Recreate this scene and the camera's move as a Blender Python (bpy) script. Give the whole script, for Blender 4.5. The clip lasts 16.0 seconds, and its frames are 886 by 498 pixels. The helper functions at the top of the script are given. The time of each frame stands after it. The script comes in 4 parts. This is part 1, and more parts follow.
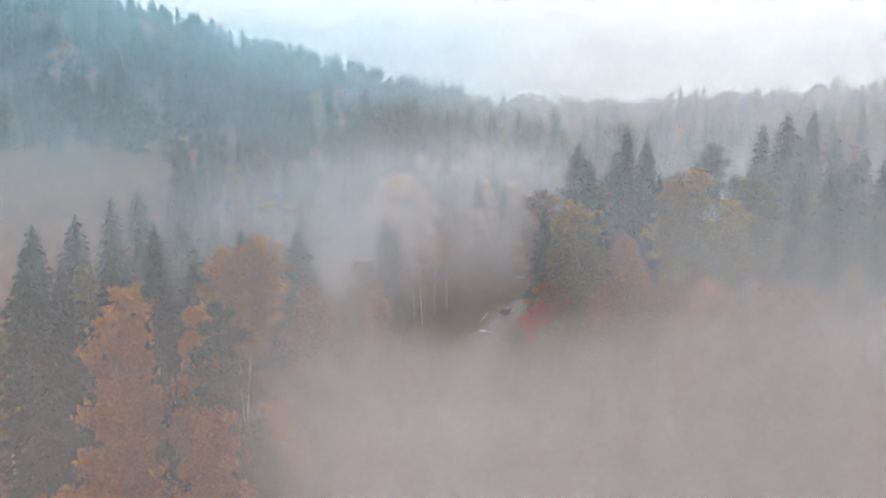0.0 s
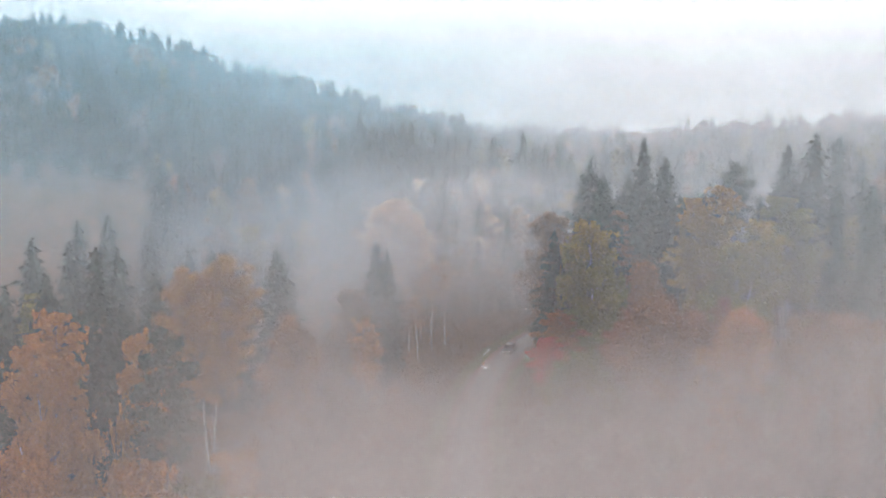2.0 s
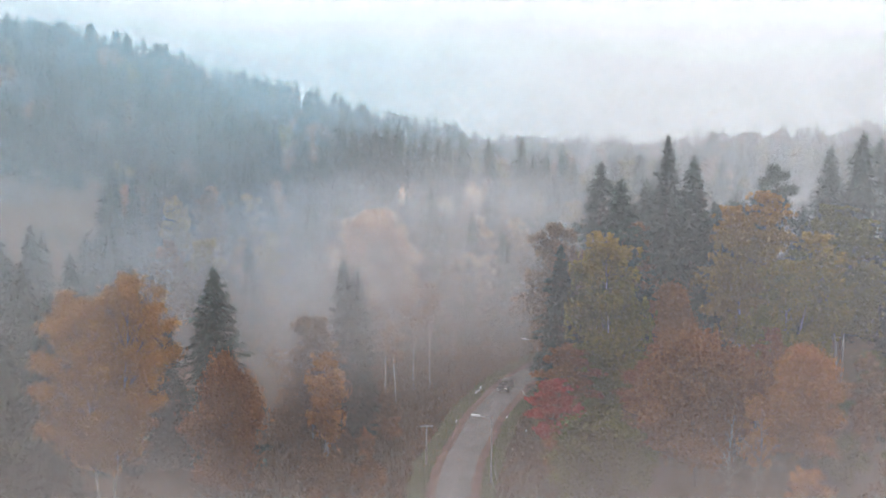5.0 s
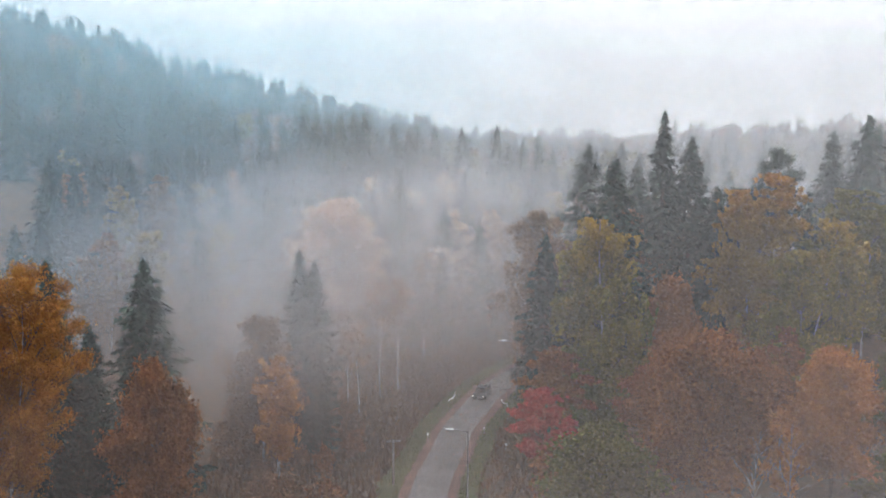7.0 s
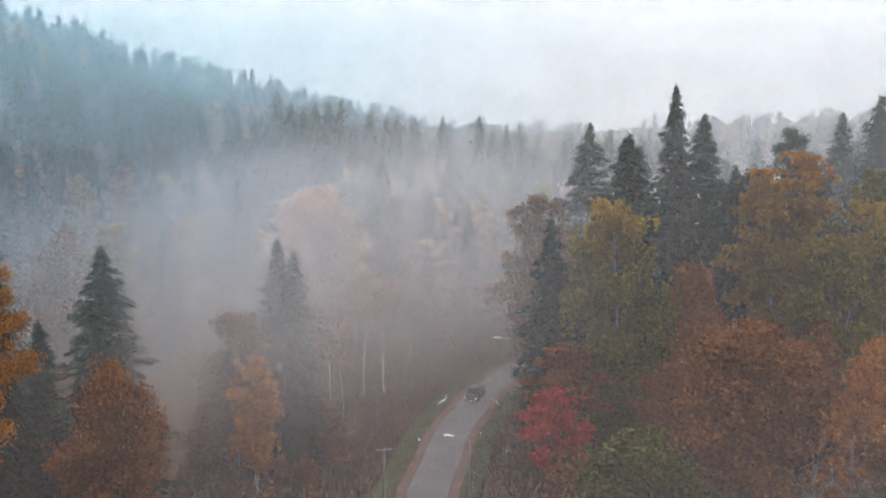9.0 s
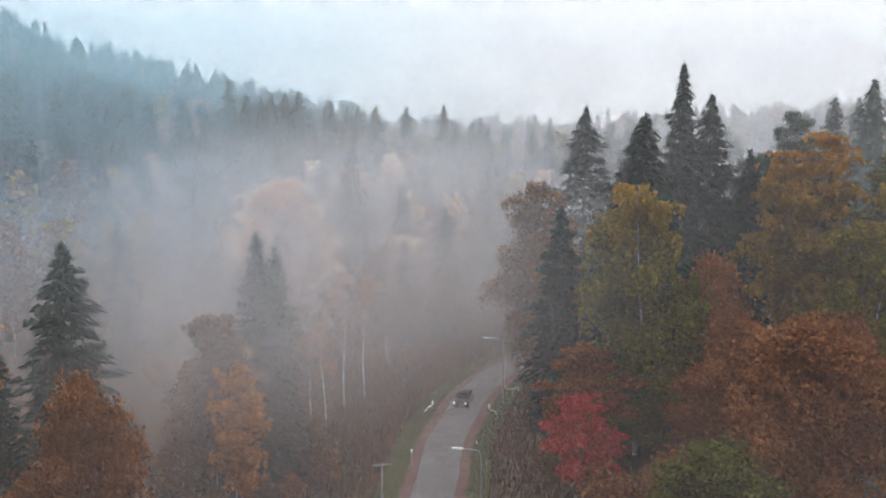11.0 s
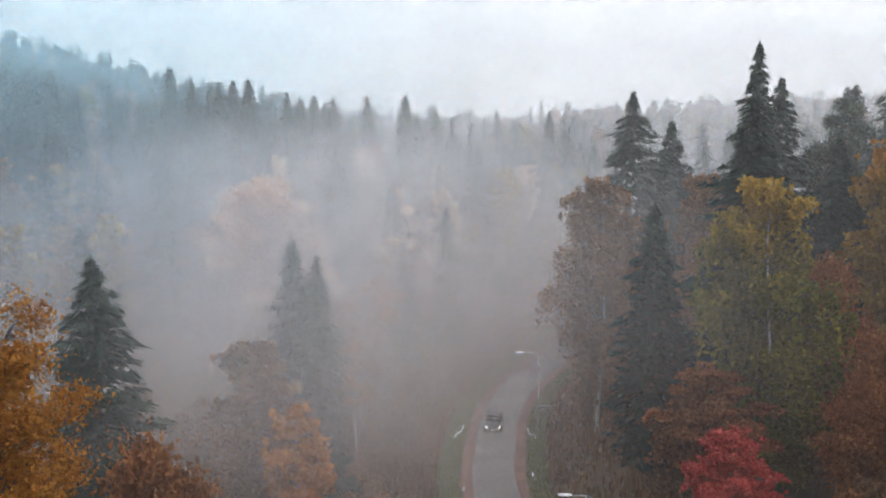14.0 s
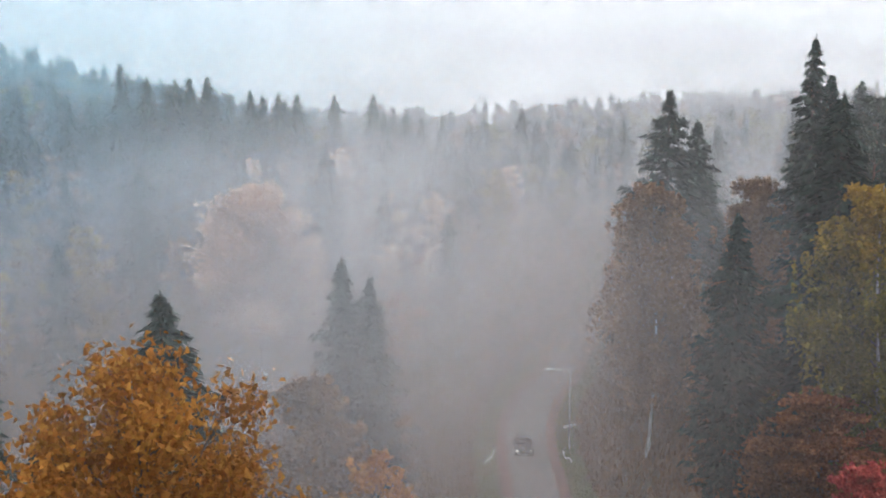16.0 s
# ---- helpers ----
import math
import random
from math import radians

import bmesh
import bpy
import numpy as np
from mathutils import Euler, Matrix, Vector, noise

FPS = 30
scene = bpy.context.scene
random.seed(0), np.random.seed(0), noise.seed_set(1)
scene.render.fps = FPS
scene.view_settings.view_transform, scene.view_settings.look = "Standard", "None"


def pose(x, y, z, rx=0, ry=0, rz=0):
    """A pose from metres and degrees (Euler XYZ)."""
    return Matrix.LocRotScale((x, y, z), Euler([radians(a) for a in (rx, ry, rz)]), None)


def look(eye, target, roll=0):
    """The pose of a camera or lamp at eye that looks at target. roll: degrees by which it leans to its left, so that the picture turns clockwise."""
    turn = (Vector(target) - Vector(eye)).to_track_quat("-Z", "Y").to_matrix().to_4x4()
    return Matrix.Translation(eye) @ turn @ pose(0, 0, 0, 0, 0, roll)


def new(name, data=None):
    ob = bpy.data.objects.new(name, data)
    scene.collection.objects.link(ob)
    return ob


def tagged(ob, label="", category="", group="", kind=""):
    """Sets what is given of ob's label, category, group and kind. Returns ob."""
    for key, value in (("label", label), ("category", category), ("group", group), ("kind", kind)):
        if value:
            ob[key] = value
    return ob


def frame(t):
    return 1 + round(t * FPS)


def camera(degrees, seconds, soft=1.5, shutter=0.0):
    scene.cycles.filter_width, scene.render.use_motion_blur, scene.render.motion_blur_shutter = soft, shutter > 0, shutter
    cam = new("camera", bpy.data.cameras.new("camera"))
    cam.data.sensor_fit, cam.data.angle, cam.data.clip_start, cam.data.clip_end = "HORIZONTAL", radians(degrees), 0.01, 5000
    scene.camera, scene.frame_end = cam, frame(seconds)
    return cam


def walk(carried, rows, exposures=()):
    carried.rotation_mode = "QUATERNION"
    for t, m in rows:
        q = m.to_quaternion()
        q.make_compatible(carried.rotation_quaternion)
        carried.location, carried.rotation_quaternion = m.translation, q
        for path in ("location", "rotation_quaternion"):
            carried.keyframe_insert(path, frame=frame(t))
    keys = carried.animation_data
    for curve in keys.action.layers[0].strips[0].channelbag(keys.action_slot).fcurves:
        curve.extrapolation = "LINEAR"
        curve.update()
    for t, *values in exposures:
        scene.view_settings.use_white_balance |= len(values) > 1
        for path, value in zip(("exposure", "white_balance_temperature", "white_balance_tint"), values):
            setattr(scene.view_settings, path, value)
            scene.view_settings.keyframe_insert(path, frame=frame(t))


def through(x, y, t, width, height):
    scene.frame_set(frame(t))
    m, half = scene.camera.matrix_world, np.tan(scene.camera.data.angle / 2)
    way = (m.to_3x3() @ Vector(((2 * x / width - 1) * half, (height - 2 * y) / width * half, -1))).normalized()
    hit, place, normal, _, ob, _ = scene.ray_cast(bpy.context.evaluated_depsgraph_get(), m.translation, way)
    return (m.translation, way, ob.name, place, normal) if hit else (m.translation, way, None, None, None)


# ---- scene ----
cam = camera(49.8, 16.0, soft=1.9)
METRES, EYE, TILT, LEAN, TURN = 109.0, 50.0, -11.5, 0.2, 0.0
ROWS = [
    (0.0, 0.0, 0.0, 0.0, 0.0, 0.0, -0.0),
    (0.5, 0.0009, 0.0323, -0.003, 0.02, 0.43, -0.08),
    (1.0, 0.0026, 0.0712, -0.0081, 0.06, 1.09, -0.01),
    (1.5, 0.003, 0.1077, -0.0124, 0.05, 1.7, -0.05),
    (2.0, 0.0045, 0.1482, -0.017, 0.04, 2.37, -0.05),
    (2.5, 0.0058, 0.1837, -0.0189, 0.02, 2.93, 0.01),
    (3.0, 0.0076, 0.2217, -0.0168, 0.01, 3.14, -0.03),
    (5.5, 0.0248, 0.4253, -0.007, -0.28, 3.53, -0.38),
    (6.0, 0.0256, 0.4593, -0.0077, -0.8, 3.56, -0.29),
    (6.5, 0.0256, 0.4876, -0.0085, -1.28, 3.55, -0.19),
    (7.0, 0.0246, 0.5165, -0.0101, -1.84, 3.54, -0.09),
    (7.5, 0.0226, 0.5397, -0.0117, -2.3, 3.54, 0.0),
    (8.0, 0.0186, 0.5647, -0.0136, -2.81, 3.56, 0.13),
    (8.5, 0.0139, 0.5839, -0.015, -3.18, 3.57, 0.23),
    (9.0, 0.0053, 0.6084, -0.0167, -3.65, 3.57, 0.37),
    (11.5, -0.0551, 0.7137, -0.015, -8.73, 3.4, 1.58),
    (12.0, -0.0744, 0.7379, -0.0132, -10.22, 3.3, 1.86),
    (12.5, -0.089, 0.7573, -0.0112, -11.07, 3.27, 2.06),
    (13.0, -0.1089, 0.7832, -0.0072, -12.11, 3.2, 2.26),
    (13.5, -0.1246, 0.8032, -0.0034, -12.58, 3.17, 2.38),
    (14.0, -0.1447, 0.8293, 0.0021, -13.54, 3.08, 2.6),
    (14.5, -0.1605, 0.8494, 0.0065, -15.25, 2.97, 2.94),
    (15.0, -0.1823, 0.8767, 0.0126, -17.17, 2.81, 3.34),
    (15.5, -0.1988, 0.8972, 0.0175, -18.49, 2.68, 3.61),
    (16.0, -0.2172, 0.9192, 0.0239, -18.45, 2.61, 3.8),
]
walk(cam, [(t, pose(0, 0, EYE, TILT, LEAN, TURN) @ pose(METRES * x, METRES * y, METRES * z, 90 + pitch, roll, yaw)) for t, x, y, z, yaw, pitch, roll in ROWS])

# ---- sky and light: a bright overcast morning with mist in the valley ----
scene.cycles.transparent_max_bounces = 128
world = bpy.data.worlds.new("overcast_sky")
scene.world = world
world.use_nodes = True
wt = world.node_tree
for n in list(wt.nodes):
    wt.nodes.remove(n)
sky = wt.nodes.new("ShaderNodeTexSky")
sky.sky_type, sky.sun_disc = "NISHITA", False
sky.sun_elevation, sky.sun_rotation = radians(28), radians(150)
sky.air_density, sky.dust_density, sky.ozone_density = 1.0, 2.0, 1.0
cloud = wt.nodes.new("ShaderNodeMix")
cloud.data_type = "RGBA"
cloud.inputs[0].default_value = 0.86
# the cloud cover is brighter overhead than at the horizon
where = wt.nodes.new("ShaderNodeTexCoord")
upward = wt.nodes.new("ShaderNodeSeparateXYZ")
wt.links.new(where.outputs["Generated"], upward.inputs[0])
climb = wt.nodes.new("ShaderNodeMapRange")
climb.interpolation_type = "SMOOTHSTEP"
climb.inputs[1].default_value, climb.inputs[2].default_value = 0.05, 0.5
wt.links.new(upward.outputs[2], climb.inputs[0])
deck = wt.nodes.new("ShaderNodeMix")
deck.data_type = "RGBA"
deck.inputs[6].default_value = (13.2, 13.7, 14.3, 1)
deck.inputs[7].default_value = (16.6, 17.3, 18.4, 1)
wt.links.new(climb.outputs[0], deck.inputs[0])
wt.links.new(deck.outputs[2], cloud.inputs[7])
wt.links.new(sky.outputs[0], cloud.inputs[6])
bg = wt.nodes.new("ShaderNodeBackground")
bg.inputs[1].default_value = 0.1
wt.links.new(cloud.outputs[2], bg.inputs[0])
wo = wt.nodes.new("ShaderNodeOutputWorld")
wt.links.new(bg.outputs[0], wo.inputs[0])
sun = new("sun", bpy.data.lights.new("sun", "SUN"))
sun.data.energy, sun.data.angle, sun.data.color = 0.5, radians(40), (1.0, 0.95, 0.88)
sun.matrix_world = look((60, -100, 120), (0, 60, 0))


# ---- materials ----
class Nodes:
    """A material's node tree with short calls."""

    def __init__(self, name):
        self.mat = bpy.data.materials.new(name)
        self.mat.use_nodes = True
        self.tree = self.mat.node_tree
        for n in list(self.tree.nodes):
            self.tree.nodes.remove(n)
        self.out = self.tree.nodes.new("ShaderNodeOutputMaterial")

    def add(self, kind, inputs=(), **settings):
        n = self.tree.nodes.new("ShaderNode" + kind)
        if "operation" in settings:
            n.operation = settings["operation"]
        if "use_clamp" in settings:
            n.use_clamp = settings["use_clamp"]
        if "data_type" in settings:
            n.data_type = settings["data_type"]
        if "interpolation_type" in settings:
            n.interpolation_type = settings["interpolation_type"]
        for key, value in dict(inputs).items():
            if isinstance(value, bpy.types.NodeSocket):
                self.tree.links.new(value, n.inputs[key])
            else:
                n.inputs[key].default_value = value
        return n

    def math(self, op, a, b=0.0, c=0.0, clamp=False):
        return self.add("Math", {0: a, 1: b, 2: c}, operation=op, use_clamp=clamp).outputs[0]

    def mix(self, f, a, b):
        return self.add("Mix", {0: f, 6: a, 7: b}, data_type="RGBA").outputs[2]

    def ramp(self, x, lo, hi, a=0.0, b=1.0):
        return self.add("MapRange", {0: x, 1: lo, 2: hi, 3: a, 4: b}, interpolation_type="SMOOTHSTEP").outputs[0]

    def noise(self, scale, detail=3.0, rough=0.55, coords=None):
        ins = {"Scale": scale, "Detail": detail, "Roughness": rough}
        if coords is not None:
            ins["Vector"] = coords
        return self.add("TexNoise", ins).outputs[0]

    def place(self):
        return self.add("NewGeometry").outputs["Position"]

    def done(self, shader):
        self.tree.links.new(shader, self.out.inputs[0])
        return self.mat


def c4(*rgb):
    return (*rgb, 1.0)


def leaf_material(name, dark, mid, light, through=0.35, scale=0.35, top=None, above=(14, 23)):
    n = Nodes(name)
    g = n.add("NewGeometry")
    isl = g.outputs["Random Per Island"]
    obr = n.add("ObjectInfo").outputs["Random"]
    big = n.noise(scale, 2.0, coords=n.add("TexCoord").outputs["Object"])
    f = n.math("ADD", n.math("MULTIPLY", isl, 0.55), n.math("MULTIPLY", big, 0.75))
    f = n.math("ADD", f, n.math("MULTIPLY_ADD", obr, 0.2, -0.22))
    col = n.mix(n.ramp(f, 0.1, 0.5), c4(*dark), c4(*mid))
    col = n.mix(n.ramp(f, 0.5, 0.95), col, c4(*light))
    if top:
        oz = n.add("SeparateXYZ", {0: n.add("TexCoord").outputs["Object"]}).outputs[2]
        turn = n.math("MULTIPLY_ADD", big, 8.0, n.math("MULTIPLY_ADD", isl, 4.0, n.math("ADD", oz, -6.0)))
        col = n.mix(n.ramp(turn, *above), col, c4(*top))
    d = n.add("BsdfPrincipled", {"Base Color": col, "Roughness": 0.8, "Specular IOR Level": 0.08})
    t = n.add("BsdfTranslucent", {0: col})
    m = n.add("MixShader", {0: through, 1: d.outputs[0], 2: t.outputs[0]})
    return n.done(m.outputs[0])


def plain_material(name, a, b, scale=3.0, rough=0.7, metal=0.0, bump=0.0, fine=40.0):
    n = Nodes(name)
    p = n.add("TexCoord").outputs["Object"]
    f = n.math("ADD", n.math("MULTIPLY", n.noise(scale, 4.0, coords=p), 0.7), n.math("MULTIPLY", n.noise(fine, 2.0, coords=p), 0.3))
    col = n.mix(n.ramp(f, 0.3, 0.7), c4(*a), c4(*b))
    ins = {"Base Color": col, "Roughness": rough, "Metallic": metal}
    if bump:
        ins["Normal"] = n.add("Bump", {"Height": f, "Strength": bump, "Distance": 0.05}).outputs[0]
    return n.done(n.add("BsdfPrincipled", ins).outputs[0])


SPRUCE = leaf_material("spruce_needles", (0.013, 0.023, 0.018), (0.026, 0.045, 0.034), (0.048, 0.068, 0.046), 0.12)
SPRUCE_DEEP = leaf_material("deep_green_needles", (0.010, 0.022, 0.016), (0.020, 0.042, 0.030), (0.035, 0.062, 0.040), 0.12)
PINE = leaf_material("pine_needles", (0.022, 0.035, 0.024), (0.040, 0.060, 0.038), (0.065, 0.085, 0.050), 0.12)
GOLD = leaf_material("golden_leaves", (0.13, 0.085, 0.020), (0.25, 0.160, 0.034), (0.36, 0.23, 0.05), top=(0.42, 0.19, 0.035), above=(17, 26))
ORANGE = leaf_material("orange_leaves", (0.20, 0.075, 0.020), (0.42, 0.165, 0.042), (0.55, 0.27, 0.08))
MAPLE = leaf_material("maple_leaves", (0.14, 0.064, 0.015), (0.33, 0.132, 0.024), (0.46, 0.23, 0.044), scale=0.6)
RUST = leaf_material("rust_leaves", (0.10, 0.040, 0.018), (0.23, 0.092, 0.034), (0.34, 0.150, 0.052))
RED = leaf_material("red_leaves", (0.20, 0.030, 0.025), (0.42, 0.068, 0.055), (0.52, 0.13, 0.095))
OLIVE = leaf_material("olive_leaves", (0.055, 0.055, 0.016), (0.12, 0.115, 0.030), (0.22, 0.18, 0.045))
YGREEN = leaf_material("yellow_green_leaves", (0.07, 0.07, 0.018), (0.16, 0.145, 0.030), (0.30, 0.22, 0.035), top=(0.40, 0.24, 0.035))
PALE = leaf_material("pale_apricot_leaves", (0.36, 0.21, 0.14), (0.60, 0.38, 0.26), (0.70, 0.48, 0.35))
BROWN = leaf_material("brown_leaves", (0.10, 0.052, 0.028), (0.20, 0.105, 0.052), (0.30, 0.17, 0.085))
BARK = plain_material("grey_brown_bark", (0.06, 0.047, 0.04), (0.13, 0.105, 0.09), 1.5, 0.9, bump=0.5, fine=14)
BIRCH_BARK = plain_material("birch_bark", (0.17, 0.155, 0.145), (0.42, 0.40, 0.375), 0.9, 0.7, bump=0.2, fine=9)
PINE_BARK = plain_material("red_pine_bark", (0.10, 0.055, 0.04), (0.22, 0.115, 0.075), 0.8, 0.9, bump=0.4, fine=12)
TWIG = plain_material("pale_bare_wood", (0.13, 0.115, 0.105), (0.26, 0.235, 0.22), 1.0, 0.85)


# ---- the lie of the land ----
ROAD = [(1.5, -80, -0.9), (2.2, 60, -0.7), (3.2, 128, -0.6), (4.3, 148, -0.5), (6.5, 159.5, -0.4), (8.3, 168, -0.3), (10.6, 174.8, -0.2), (13.0, 181.5, -0.05), (16.2, 188.2, 0.1),
        (20.7, 195.3, 0.3), (25.4, 200.8, 0.6), (32, 210, 1.2), (46, 226, 3.8), (64, 240, 8), (90, 252, 11)]


def spline(points, per=8):
    """Catmull-Rom through the points."""
    p = np.array(points, float)
    p = np.vstack([2 * p[0] - p[1], p, 2 * p[-1] - p[-2]])
    out = []
    for i in range(1, len(p) - 2):
        for s in np.arange(per) / per:
            a, b, c, d = p[i - 1:i + 3]
            out.append(0.5 * (2 * b + (c - a) * s + (2 * a - 5 * b + 4 * c - d) * s ** 2 + (3 * b - a - 3 * c + d) * s ** 3))
    out.append(p[-2])
    return np.array(out)


LINE = spline(ROAD)


def smooth(x, a, b):
    s = np.clip((x - a) / (b - a), 0, 1)
    return s * s * (3 - 2 * s)


def wave(x, y):
    return (np.sin(x * 0.071 + 1.3) * np.cos(y * 0.053 + 0.4) + 0.5 * np.sin(x * 0.17 + y * 0.11) + 0.25 * np.sin(x * 0.41 - y * 0.37 + 2))


def height(x, y):
    """The ground's height at arrays of places."""
    x, y = np.asarray(x, float), np.asarray(y, float)
    rx = np.interp(y, LINE[:, 1], LINE[:, 0])
    d = x - rx
    h = -0.6 + 0.6 * smooth(y, 130, 190) + 13.4 * smooth(y, 190, 262) + 3 * smooth(y, 262, 430)
    h = h + np.where(d > 0, 6.5 * smooth(d, 4.5, 14) + 4 * smooth(d, 30, 90), 2.0 * smooth(-d, 12, 36)) * (1 - 0.5 * smooth(y, 165, 240))
    slope = smooth(-x, -30, 175) * smooth(y, 215, 410)
    h = h + 42 * slope
    h = h + 4 * smooth(x, 120, 260) * smooth(y, 250, 430)
    h = h - 70 * smooth(y, 425, 620) - 130 * smooth(y, 600, 1600)
    h = h + 0.45 * wave(x, y)
    gap = np.full(x.shape, 1e9)
    rz = np.zeros(x.shape)
    for px, py, pz in LINE:
        q = (x - px) ** 2 + (y - py) ** 2
        near = q < gap
        gap = np.where(near, q, gap)
        rz = np.where(near, pz, rz)
    f = smooth(np.sqrt(gap), 3.4, 9)
    return np.where(gap < 200, rz - 0.12 + (h - rz + 0.12) * f, h)


def ground_at(x, y):
    return float(height(np.array([x]), np.array([y]))[0])


def make_mesh(name, verts, faces, mats=(), index=None, smooth_faces=False):
    """A mesh from arrays: faces is one array of quads or triangles, or a list of such arrays."""
    me = bpy.data.meshes.new(name)
    groups = [np.asarray(f, int) for f in (faces if isinstance(faces, list) else [faces]) if len(f)]
    loops = np.concatenate([g.ravel() for g in groups])
    sizes = np.concatenate([np.full(len(g), g.shape[1]) for g in groups])
    me.vertices.add(len(verts))
    me.vertices.foreach_set("co", np.asarray(verts, np.float32).ravel())
    me.loops.add(len(loops))
    me.loops.foreach_set("vertex_index", loops.astype(np.int32))
    me.polygons.add(len(sizes))
    me.polygons.foreach_set("loop_start", np.concatenate([[0], np.cumsum(sizes)[:-1]]).astype(np.int32))
    if index is not None:
        me.polygons.foreach_set("material_index", np.asarray(index, np.int32))
    if smooth_faces:
        me.polygons.foreach_set("use_smooth", np.ones(len(sizes), bool))
    me.update(calc_edges=True)
    for m in mats:
        me.materials.append(m)
    return me


class Build:
    """Collects tubes and leaves into one mesh."""

    def __init__(self):
        self.v, self.q, self.t, self.count = [], [], [], 0

    def add(self, verts, quads):
        self.v.append(np.asarray(verts, float))
        self.q.append(np.asarray(quads, int) + self.count)
        self.count += len(verts)

    def tube(self, path, radii, sides=6):
        path = np.asarray(path, float)
        a = np.arange(sides) / sides * 2 * np.pi
        rings = []
        for i, p in enumerate(path):
            d = path[min(i + 1, len(path) - 1)] - path[max(i - 1, 0)]
            d = d / (np.linalg.norm(d) + 1e-9)
            u = np.cross(d, (0.3, 0.9, 0.1) if abs(d[2]) > 0.8 else (0, 0, 1))
            u = u / (np.linalg.norm(u) + 1e-9)
            w = np.cross(d, u)
            rings.append(p + radii[i] * (np.cos(a)[:, None] * u + np.sin(a)[:, None] * w))
        i, j = np.meshgrid(np.arange(len(path) - 1), np.arange(sides), indexing="ij")
        k = (j + 1) % sides
        self.add(np.concatenate(rings), np.stack([i * sides + j, i * sides + k, (i + 1) * sides + k, (i + 1) * sides + j], -1).reshape(-1, 4))

    def leaves(self, centres, u, v):
        n = len(centres)
        self.v.append(np.stack([centres - u - v, centres - u + v, centres + u], 1).reshape(-1, 3))
        self.t.append(np.arange(3 * n).reshape(n, 3) + self.count)
        self.count += 3 * n

    def mesh(self, name, mat, smooth_faces=False):
        faces = [np.concatenate(f) for f in (self.q, self.t) if f]
        return make_mesh(name, np.concatenate(self.v), faces, [mat], smooth_faces=smooth_faces)


def unit(a):
    return a / (np.linalg.norm(a, axis=-1, keepdims=True) + 1e-9)


